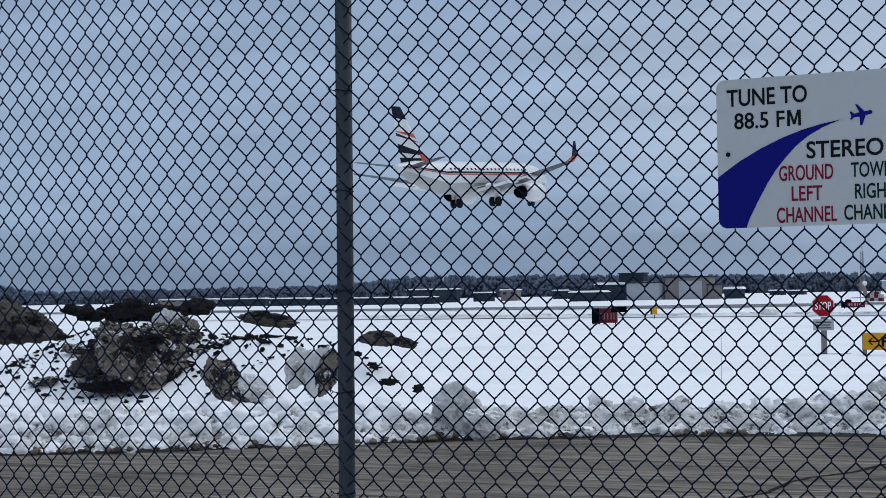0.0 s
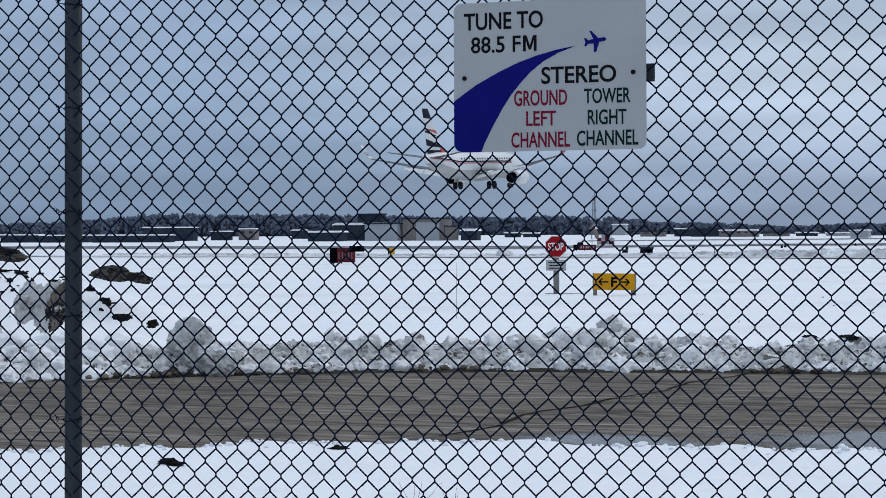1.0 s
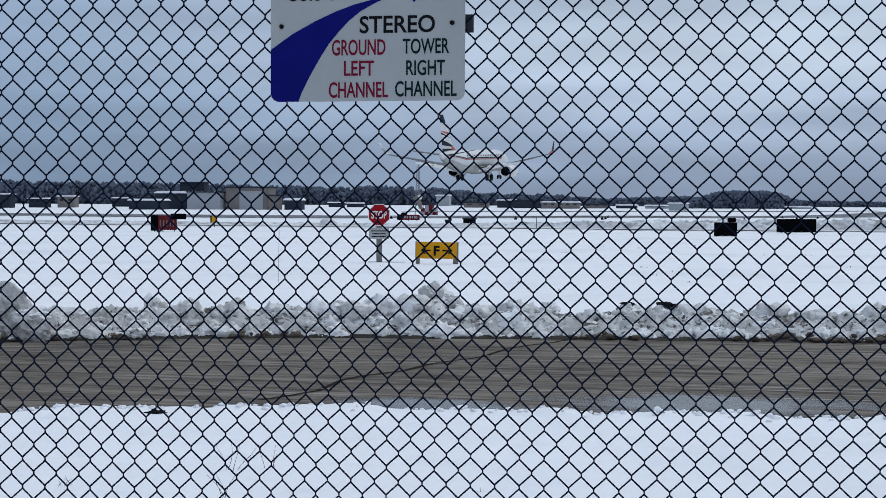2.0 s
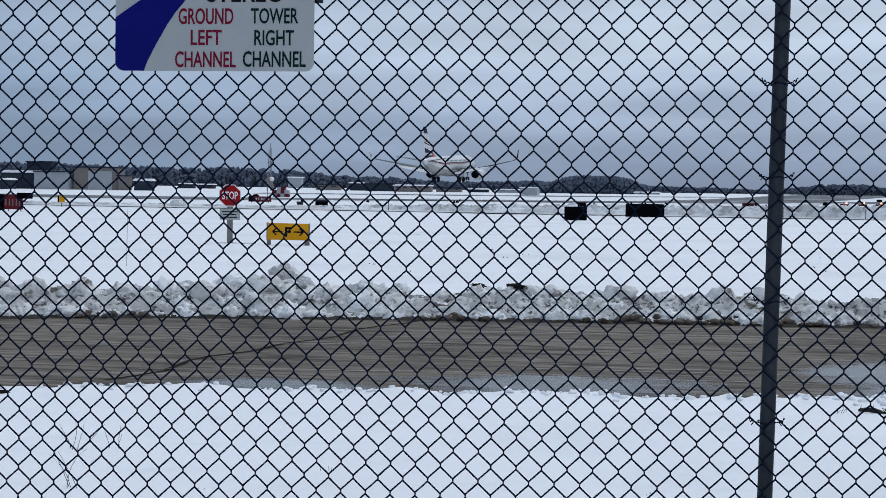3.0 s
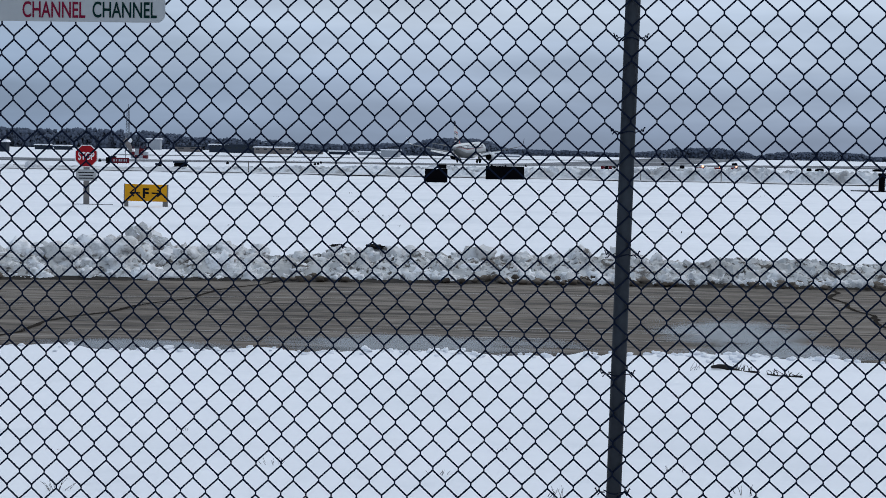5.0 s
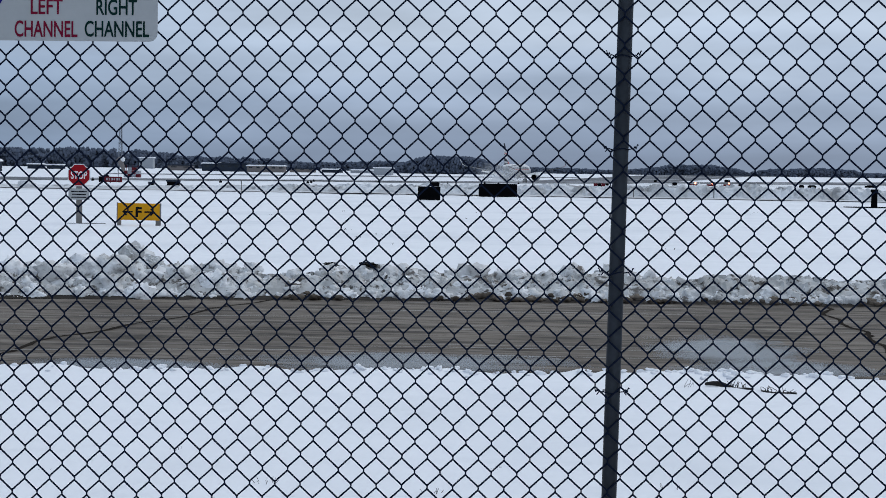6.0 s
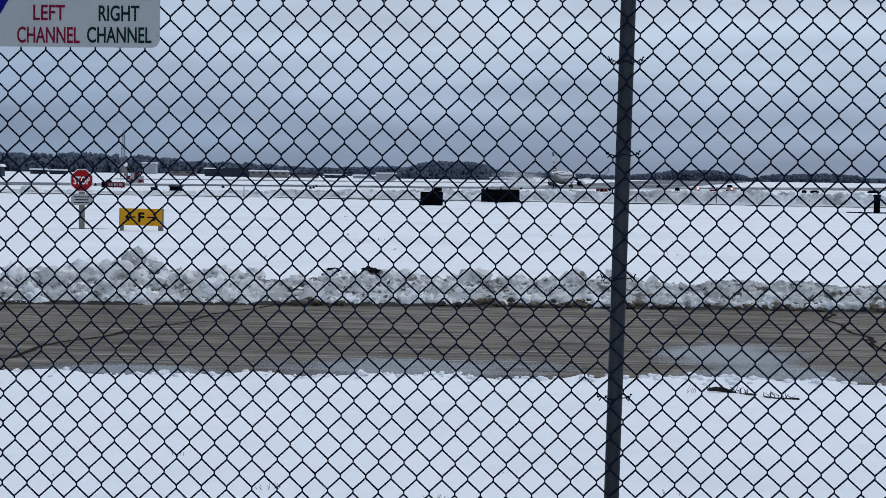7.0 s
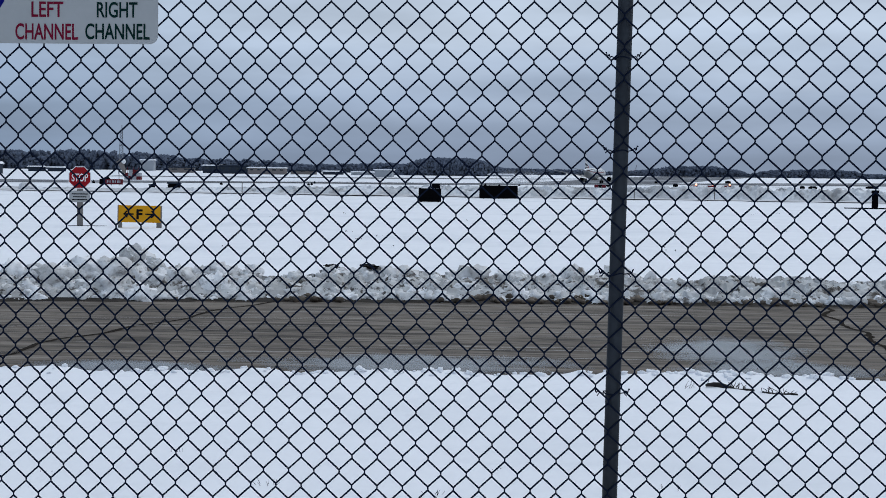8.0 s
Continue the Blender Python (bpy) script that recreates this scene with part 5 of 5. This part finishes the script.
def build_field_clutter():
    v = empty("holding_sign", "long low red airfield sign with pale worn characters", "sign", pose(-45.63, 178, land(-45.63, 178) + 0.1, 0, 0, 4))
    part("panel", box(-0.62, 1.20, -0.1, 0.1, 0.0, 0.56, 0.02), RUST, v, "dull red panel")
    part("dark_panel", box(-1.20, -0.64, -0.1, 0.1, 0.0, 0.58, 0.02), BLACK, v, "black end panel")
    for x, w in ((-0.35, 0.08), (-0.10, 0.05), (0.22, 0.09), (0.45, 0.05), (0.72, 0.08), (0.92, 0.05)):
        part("writing_bar", box(x - w, x + w, -0.106, -0.102, 0.18, 0.42), CLAD_WHITE, v)
    for x in (-0.9, 0.0, 0.9):
        part("leg", tube([(x, 0, -0.5), (x, 0, 0.02)], 0.035, 8), STEEL, v)
    a = empty("antenna_shelter", "red and white checkered equipment shelter with antennas", "equipment", pose(-90.6, 372, land(-90.6, 372) + 0.05))
    for i in range(4):
        for j in range(2):
            part("panel", box(-1.75 + i * 0.875, -1.75 + (i + 1) * 0.87, 0, 1.6, j * 0.75, (j + 1) * 0.745), RUST if (i + j) % 2 else CLAD_WHITE, a)
    for i in (1, 2):
        part("upper_panel", box(-1.75 + i * 0.875, -1.75 + (i + 1) * 0.87, 0.2, 1.4, 1.5, 2.15), CLAD_WHITE if i == 1 else RUST, a)
    for x in (-1.2, 0.2, 1.3):
        part("antenna", tube([(x, 0.4, 1.4), (x, 0.4, 2.7)], 0.05, 6), RUST, a)
    b = empty("windsock", "faded tan windsock hanging from a pole with a white ball", "windsock", pose(-93.0, 370, land(-93.0, 370)))
    part("pole", tube([(0, 0, -0.4), (0, 0, 4.3)], 0.07, 8), MASTGREY, b)
    part("sock", tube([(-0.1, 0, 4.1), (0.45, 0, 3.4), (0.95, 0, 2.3), (1.25, 0, 1.4)], [0.62, 0.58, 0.48, 0.34], 12), CLAD_BROWN, b, "limp faded tan sock", smooth=True)
    part("ball", lump(0.55, 2, 0.0, 3, 1, (1, 1, 1), at=(0.9, 0, 3.9)), SIGNWHITE, b, "white ball", smooth=True)
    for x, y, w, h, lab in ((-32.3, 139, 0.21, 0.26, "small black airfield light box on a stand"), (-31.16, 142, 0.5, 0.42, "black airfield cabinet in the snow")):
        c = empty("equipment_box", lab, "equipment", pose(x, y, land(x, y)))
        part("body", box(-w, w, -0.2, 0.2, 0.12 if w < 0.3 else -0.15, h, 0.03), BLACK, c)
        part("lid", box(-w * 1.15, w * 1.15, -0.24, 0.24, h + 0.002, h + 0.14, 0.02), CLAD_DARK, c)
        part("stand", tube([(0, 0, -0.3), (0, 0, 0.14)], 0.06, 8), BLACK, c)
    r = empty("barrier", "low red and dark barrier beside the far lane", "barrier", pose(7.05, 252, land(7.05, 252)))
    for k in range(4):
        part("board", box(-1.1 + k * 0.55, -0.57 + k * 0.55, -0.08, 0.08, 0.12, 0.58, 0.01), RUST if k % 2 == 0 else BLACK, r)
    for x in (-0.8, 0.0, 0.8):
        part("leg", box(x - 0.05, x + 0.05, -0.1, 0.1, -0.2, 0.2), BLACK, r)
    for x, y in ((30.0, 372.8), (35.3, 391.6), (41.0, 412.1)):
        c = empty("warning_lamp", "amber warning lamp glowing on a low red barrier", "lamp", pose(x, y, land(x, y)), group="warning lamps")
        part("base", box(-1.1, 0.8, -0.15, 0.15, -0.1, 0.42, 0.02), RUST, c, "low red barrier block")
        part("lens", lump(0.22, x, 0.0, 2, 1, (1, 1, 1), at=(0.2, -0.05, 0.62)), LAMP, c, "glowing amber lens")
    c = empty("marker_board", "low dark and yellow marker board in the snow", "sign", pose(37.8, 347.8, land(37.8, 347.8)))
    part("panel", box(-1.2, 0.1, -0.1, 0.1, -0.1, 0.55, 0.02), BLACK, c)
    part("end_panel", box(0.11, 1.2, -0.1, 0.1, -0.1, 0.50, 0.02), YELLOW, c)
    for x, y, w, h in ((18.85, 271.0, 0.35, 0.75), (32.5, 557, 0.5, 0.6), (57.5, 582, 0.9, 0.7), (55.4, 378, 0.9, 0.45), (53.2, 378, 0.5, 0.5), (81.7, 455, 1.6, 0.5), (-75, 290, 0.5, 0.6)):
        c = empty("equipment_box", "low dark airfield cabinet far out in the snow", "equipment", pose(x, y, land(x, y)), group="far cabinets")
        part("body", box(-w, w, -0.25, 0.25, -0.15, h, 0.04), BLACK, c)
        part("lid", box(-w * 0.7, w * 0.7, -0.2, 0.2, h + 0.002, h + 0.12, 0.03), CLAD_DARK, c)
    # a single heap of ploughed snow beside the lane
    thing("snow_heap", rock(0.62, 41.0, (1.15, 0.8, 0.85), 14, 0.14, 4), BERM, "heap of ploughed grey snow beside the far lane", "snow", at=pose(-36.1, 118, 0.08))
    rnd = random.Random(31)
    for k in range(16):
        x, y = rnd.uniform(-60, 70), rnd.uniform(205, 330)
        c = empty("edge_light", "low dark edge light standing in the snow", "light", pose(x, y, land(x, y)), group="edge lights")
        part("base", tube([(0, 0, -0.1), (0, 0, 0.25)], [0.22, 0.16], 8), BLACK, c)
        part("lens", tube([(0, 0, 0.25), (0, 0, 0.42)], [0.12, 0.07], 8), GLASS, c)
    for x, y, h in ((-20.3, 113, 0.75), (5.2, 110.5, 0.65), (10.2, 110, 0.6), (-3.6, 113, 0.5)):
        thing("marker_stake", tube([(0, 0, -0.3), (0, 0, h)], 0.03, 6), WOOD, "short grey marker stake in the snow", "stake", "lane stakes", at=pose(x, y, 0))


build_field_clutter()


# ---- airliner ----
def loft(rings, bm=None, close=True):
    bm = bm or bmesh.new()
    rows = [[bm.verts.new(p) for p in r] for r in rings]
    n = len(rows[0])
    for a, b in zip(rows, rows[1:]):
        for k in range(n):
            bm.faces.new((a[k], a[(k + 1) % n], b[(k + 1) % n], b[k]))
    if close:
        bm.faces.new(rows[0][::-1])
        bm.faces.new(rows[-1])
    bmesh.ops.recalc_face_normals(bm, faces=bm.faces)
    return bm


def aerofoil(le, te, thick, vertical=False, n=8):
    """A section from leading to trailing edge, points (x, y, z)."""
    le, te = Vector(le), Vector(te)
    up = Vector((1, 0, 0)) if vertical else Vector((0, 0, 1))
    pts = []
    for i in range(n + 1):
        t = i / n
        pts.append(le.lerp(te, t) + up * thick * 2.2 * math.sqrt(max(t, 0)) * (1 - t) * 0.65)
    for i in range(n - 1, 0, -1):
        t = i / n
        pts.append(le.lerp(te, t) - up * thick * 2.2 * math.sqrt(max(t, 0)) * (1 - t) * 0.65)
    return pts


def fuselage_at(y):
    """Half width, half height and centre height of the body at y."""
    r = float(np.interp(y, [-14.6, -13.4, -11.4, -9, -6.5, 9.5, 11.5, 13.0, 14.0, 14.6], [0.22, 0.55, 0.98, 1.32, 1.5, 1.5, 1.38, 1.05, 0.62, 0.12]))
    c = float(np.interp(y, [-14.6, -11.4, -7.5, 9.5, 13, 14.6], [3.95, 3.55, 3.0, 3.0, 2.8, 2.55]))
    return r, r * 1.1, c


def build_airliner():
    a = empty("airliner", "white twin-engine regional airliner with striped tail, landing gear down", "aeroplane", pose(0, 0, 0))
    ys = steps([(-14.6, 0.45), (-6.5, 1.5), (9.5, 0.5), (14.6, 0)])

    def arc(y, a0, a1, n, grow=1.0):
        w, h, c = fuselage_at(y)
        return [(w * grow * math.cos(t), y, c + h * grow * math.sin(t)) for t in (radians(a0 + (a1 - a0) * k / n) for k in range(n + 1))]

    def shell(name, y0, y1, a0, a1, mat, label, grow=1.0, n=14):
        bm = bmesh.new()
        cut = [y for y in ys if y0 < y < y1]
        rows = [[bm.verts.new(p) for p in arc(y, a0, a1, n, grow)] for y in [y0] + cut + [y1]]
        for p, q in zip(rows, rows[1:]):
            for k in range(n):
                bm.faces.new((p[k], p[k + 1], q[k + 1], q[k]))
        bmesh.ops.recalc_face_normals(bm, faces=bm.faces)
        return part(name, bm, mat, a, label, smooth=True)

    body = part("fuselage", loft([[p for p in arc(y, 0, 342, 19)] for y in ys]), SKIN, a, "white fuselage", smooth=True)
    shell("belly", -13.6, 13.2, 200, 340, BELLY, "grey belly", 1.006)
    for k, (a0, a1, mat, lab) in enumerate(((14, 20, NAVY, "dark blue cheat line"), (8, 12, LIVRED, "red cheat line"), (160, 166, NAVY, "dark blue cheat line"), (168, 172, LIVRED, "red cheat line"))):
        shell("stripe", -13.8, 8.5, a0, a1, mat, lab, 1.008, 3)
    for side in (0, 180):
        for k in range(20):
            y = -6.8 + k * 0.78
            c0 = (26, 34) if side == 0 else (146, 154)
            bm = bmesh.new()
            p0, p1 = arc(y, c0[0], c0[1], 1, 1.012), arc(y + 0.32, c0[0], c0[1], 1, 1.012)
            vs = [bm.verts.new(p) for p in (p0[0], p0[1], p1[1], p1[0])]
            bm.faces.new(vs)
            part("cabin_window", bm, GLASS, body)
    shell("cockpit_glass", 12.3, 13.1, 28, 152, GLASS, "dark cockpit glazing", 1.01, 10)
    fair = lump(1.0, 3, 0.0, 3, 1, (1.75, 4.6, 0.75), at=(0, 0.6, 1.75))
    part("wing_fairing", fair, BELLY, a, "grey belly fairing", smooth=True)
    for s in (-1, 1):
        w = loft([aerofoil((s * 1.2, 4.6, 2.0), (s * 1.2, -2.0, 1.95), 0.42), aerofoil((s * 5.0, 2.2, 2.45), (s * 5.0, -2.15, 2.43), 0.26),
                  aerofoil((s * 12.6, -2.0, 4.0), (s * 12.6, -3.6, 3.98), 0.10)])
        wing = part("wing", w, WINGGREY, a, "grey swept wing", smooth=True)
        let = part("winglet", loft([aerofoil((s * 12.6, -2.0, 4.0), (s * 12.6, -3.6, 3.98), 0.06, True), aerofoil((s * 13.3, -2.7, 4.45), (s * 13.3, -3.8, 4.43), 0.05, True)]), LIVRED if s > 0 else SKIN, wing, "curved winglet root", smooth=True)
        part("winglet_tip", loft([aerofoil((s * 13.3, -2.7, 4.45), (s * 13.3, -3.8, 4.43), 0.05, True), aerofoil((s * 13.75, -3.8, 5.85), (s * 13.75, -4.3, 5.83), 0.03, True)]), NAVY if s > 0 else SKIN, wing, "upswept winglet tip", smooth=True)
        part("flap", loft([aerofoil((s * 1.6, -1.85, 1.9), (s * 1.6, -3.1, 1.35), 0.06), aerofoil((s * 8.2, -2.6, 3.0), (s * 8.2, -3.5, 2.65), 0.04)]), SKIN, wing, "lowered pale flap")
        for fx in (3.2, 5.6, 8.0):
            part("flap_track", lump(1, fx, 0.0, 2, 1, (0.14, 1.3, 0.22), at=(s * fx, -2.1, 1.75 + 0.115 * fx)), SKIN, wing, smooth=True)
        nac = []
        for y, r in ((5.9, 0.78), (5.6, 0.92), (4.8, 0.98), (3.4, 0.93), (2.2, 0.72)):
            nac.append([(s * 4.2 + r * math.cos(t), y, 1.35 + r * math.sin(t)) for t in (2 * math.pi * k / 20 for k in range(20))])
        eng = part("engine", loft(nac), SKIN, a, "white engine nacelle", smooth=True)
        part("nozzle", loft([[(s * 4.2 + r * math.cos(t), y, 1.35 + r * math.sin(t)) for t in (2 * math.pi * k / 16 for k in range(16))] for y, r in ((2.6, 0.70), (1.7, 0.62), (1.2, 0.42))]), BLACK, eng, "dark exhaust nozzle", smooth=True)
        part("intake", loft([[(s * 4.2 + r * math.cos(t), y, 1.35 + r * math.sin(t)) for t in (2 * math.pi * k / 16 for k in range(16))] for y, r in ((5.905, 0.70), (5.92, 0.1))]), BLACK, eng)
        part("pylon", loft([aerofoil((s * 4.2, 4.6, 2.2), (s * 4.2, 0.8, 2.1), 0.16, True), aerofoil((s * 4.2, 3.9, 2.6), (s * 4.2, 0.2, 2.5), 0.14, True)]), SKIN, eng)
        part("tailplane", loft([aerofoil((s * 0.5, -10.9, 4.0), (s * 0.5, -13.8, 3.95), 0.16), aerofoil((s * 5.0, -13.2, 4.7), (s * 5.0, -14.5, 4.67), 0.07)]), WINGGREY, a, "grey tailplane", smooth=True)
        gear = part("main_gear", tube([(s * 2.32, 0, 2.2), (s * 2.32, 0, 0.5)], [0.16, 0.12], 10), BELLY, a, "main landing gear leg")
        part("gear_door", box(s * 2.32 - 0.05 + s * 0.22, s * 2.32 + 0.05 + s * 0.22, -0.5, 0.5, 0.9, 1.9), SKIN, gear)
        for wx in (-0.36, 0.36):
            part("wheel", loft([[(s * 2.32 + wx + dx, r * math.cos(t), 0.5 + r * math.sin(t)) for t in (2 * math.pi * k / 18 for k in range(18))] for dx, r in ((-0.17, 0.38), (-0.11, 0.5), (0.11, 0.5), (0.17, 0.38))]), RUBBER, gear, "black tyre")
    ng = part("nose_gear", tube([(0, 11.4, 1.6), (0, 11.4, 0.3)], 0.09, 8), BELLY, a, "nose landing gear leg")
    for wx in (-0.22, 0.22):
        part("wheel", loft([[(wx + dx, 11.4 + r * math.cos(t), 0.33 + r * math.sin(t)) for t in (2 * math.pi * k / 16 for k in range(16))] for dx, r in ((-0.11, 0.25), (-0.07, 0.33), (0.07, 0.33), (0.11, 0.25))]), RUBBER, ng, "black tyre")

    # the fin, in painted bands from root to tip
    def fin_edge(z):
        return float(np.interp(z, [4.0, 4.7, 10.2], [-7.2, -8.9, -13.6])), float(np.interp(z, [4.0, 10.2], [-13.4, -14.9]))

    # each band: its lower and upper edge at the trailing edge, then at the leading edge
    bands = ((4.0, 4.25, 4.0, 4.75, SKIN, "white fin root"), (4.25, 4.95, 4.75, 4.95, NAVY, "dark blue wedge"), (4.95, 5.5, 4.95, 5.2, SKIN, "white band"), (5.5, 6.4, 5.2, 5.45, NAVY, "dark blue wedge"),
             (6.4, 7.2, 5.45, 6.55, SKIN, "white band"), (7.2, 7.5, 6.55, 6.62, NAVY, "dark blue sliver"), (7.5, 7.62, 6.62, 6.95, SKIN, "white band"), (7.62, 7.7, 6.95, 7.5, LIVRED, "red flash"),
             (7.7, 9.0, 7.5, 8.9, SKIN, "white band"), (9.0, 10.2, 8.9, 10.2, NAVY, "dark blue tip"))
    fin = None
    for rear0, rear1, front0, front1, mat, lab in bands:
        rings = []
        for zr, zf in ((rear0, front0), (rear1, front1)):
            zr, zf = 4 + (zr - 4) * 0.93, 4 + (zf - 4) * 0.93
            rings.append(aerofoil((0, fin_edge(zf)[0], zf), (0, fin_edge(zr)[1], zr), 0.20 - 0.01 * (zr + zf - 8), True))
        ob = part("fin" if fin is None else "fin_band", loft(rings), mat, fin or a, lab, smooth=False)
        fin = fin or ob
    # the orange-red flash at the foot of the fin's leading edge
    flash = loft([aerofoil((0, -7.6, 4.45), (0, -10.9, 4.45), 0.26, True), aerofoil((0, -9.35, 5.30), (0, -10.8, 5.22), 0.24, True)])
    part("fin_flash", flash, LIVRED, fin, "orange-red flash at the fin's foot")
    return a


AIRLINER = build_airliner()


# ---- snow thrown up behind the engines on the runway ----
def mist_material():
    """Fine airborne snow: mostly clear, thinning out on every side, scattering light forwards and back."""
    m = bpy.data.materials.new("blown_snow")
    m.use_nodes = True
    nt = m.node_tree
    nt.nodes.clear()
    N, L = nt.nodes.new, nt.links.new
    out, clear, front, back, both, mix = N("ShaderNodeOutputMaterial"), N("ShaderNodeBsdfTransparent"), N("ShaderNodeBsdfDiffuse"), N("ShaderNodeBsdfTranslucent"), N("ShaderNodeMixShader"), N("ShaderNodeMixShader")
    front.inputs["Color"].default_value = back.inputs["Color"].default_value = (0.95, 0.96, 0.98, 1)
    both.inputs[0].default_value = 0.5
    tc, off, flat, far, no, near, mr = (N("ShaderNodeTexCoord"), N("ShaderNodeVectorMath"), N("ShaderNodeVectorMath"), N("ShaderNodeVectorMath"), N("ShaderNodeTexNoise"), N("ShaderNodeMath"), N("ShaderNodeMapRange"))
    off.operation, flat.operation, far.operation, near.operation = "SUBTRACT", "MULTIPLY", "LENGTH", "MULTIPLY_ADD"
    off.inputs[1].default_value = (0.5, 0.5, 0.12)
    flat.inputs[1].default_value = (2.0, 0.0, 1.15)
    no.inputs["Scale"].default_value, no.inputs["Detail"].default_value = 0.35, 6
    near.inputs[1].default_value = -0.75
    L(tc.outputs["Generated"], off.inputs[0])
    L(off.outputs[0], flat.inputs[0])
    L(flat.outputs[0], far.inputs[0])
    L(tc.outputs["Object"], no.inputs["Vector"])
    L(far.outputs["Value"], near.inputs[0])
    L(no.outputs["Fac"], near.inputs[2])
    mr.interpolation_type = "SMOOTHSTEP"
    mr.inputs["From Min"].default_value, mr.inputs["From Max"].default_value, mr.inputs["To Max"].default_value = -0.22, 0.45, 0.30
    L(near.outputs[0], mr.inputs["Value"])
    L(mr.outputs[0], mix.inputs[0])
    L(front.outputs[0], both.inputs[1])
    L(back.outputs[0], both.inputs[2])
    L(clear.outputs[0], mix.inputs[1])
    L(both.outputs[0], mix.inputs[2])
    L(mix.outputs[0], out.inputs[0])
    return m


def build_spray():
    """Two drifts of blown snow, each of three billowing veils one behind another."""
    mist = mist_material()
    drifts = []
    for k in range(2):
        bm = bmesh.new()
        for j in range(3):
            rows = []
            for a in range(13):
                row = []
                for c in range(9):
                    x, z = -6.5 + 13 * a / 12, 6.2 * c / 8 - 0.4
                    y = -5 + 5 * j + 1.6 * noise.noise(Vector((x * 0.3, z * 0.4, k * 9 + j * 4.0))) - 0.05 * x * x
                    row.append(bm.verts.new((x, y, z)))
                rows.append(row)
            for p, q in zip(rows, rows[1:]):
                for c in range(8):
                    bm.faces.new((p[c], q[c], q[c + 1], p[c + 1]))
        drifts.append(thing("snow_spray", bm, mist, "pale thin cloud of blown snow over the runway", "snow", "puffs of blown snow", "stuff", smooth=True))
    return drifts


SPRAY = build_spray()


# ---- movement ----
def motions():
    rows = []
    track = ((0, 136.9, 10.7, 2.5), (0.5, 162.2, 8.75, 2.5), (1, 187.3, 7.1, 2.2), (1.5, 212.6, 6.2, 2.0), (1.7, 222.8, 5.7, 2.0), (2.8, 277.8, 2.9, 2.0),
             (3, 287.7, 2.4, 2.0), (3.5, 313.2, 1.2, 2.2), (4, 337.8, 0.3, 2.4), (4.7, 371.4, -0.7, 2.0), (5.8, 422.5, -1.75, 0.5), (6, 431.5, -1.85, 0.2), (7, 480, -1.9, 0), (8, 523, -1.9, 0))
    for t, s, z, pitch in track:
        x, y = along_runway(s, float(np.interp(t, [0, 4.7, 5.8, 8], [0.8, 0.8, 1.9, 2.2])))
        z = max(z, land(x, y) + 0.05)
        yaw = float(np.interp(t, [0, 0.5, 1.5, 3, 4, 5.8, 7, 8], [5.0, 5.5, 6.8, 9.0, 9.8, 11.0, 12.0, 12.5]))
        rows.append((t, pose(x, y, z, 0, 0, -yaw) @ pose(0, 0, 0, pitch, 0, 0)))
    walk(AIRLINER, rows)
    # the puffs lie flat under the runway's snow, rise behind the aeroplane and settle again
    for k, puff in enumerate(SPRAY):
        rows = []
        for t, s, up in ((0, 405, -9), (5.2, 405 + 5 * k, -9), (5.8, 408 + 6 * k, -1.5 if k < 3 else -5), (6.3, 414 + 11 * k, 0.2), (6.8, 418 + 15 * k, 0.1), (7.4, 422 + 18 * k, -0.7), (8, 424 + 20 * k, -1.6)):
            x, y = along_runway(s, 3.6)
            rows.append((t, pose(x, y, land(x, y) + up, 0, 0, -13.5)))
        walk(puff, rows)


motions()
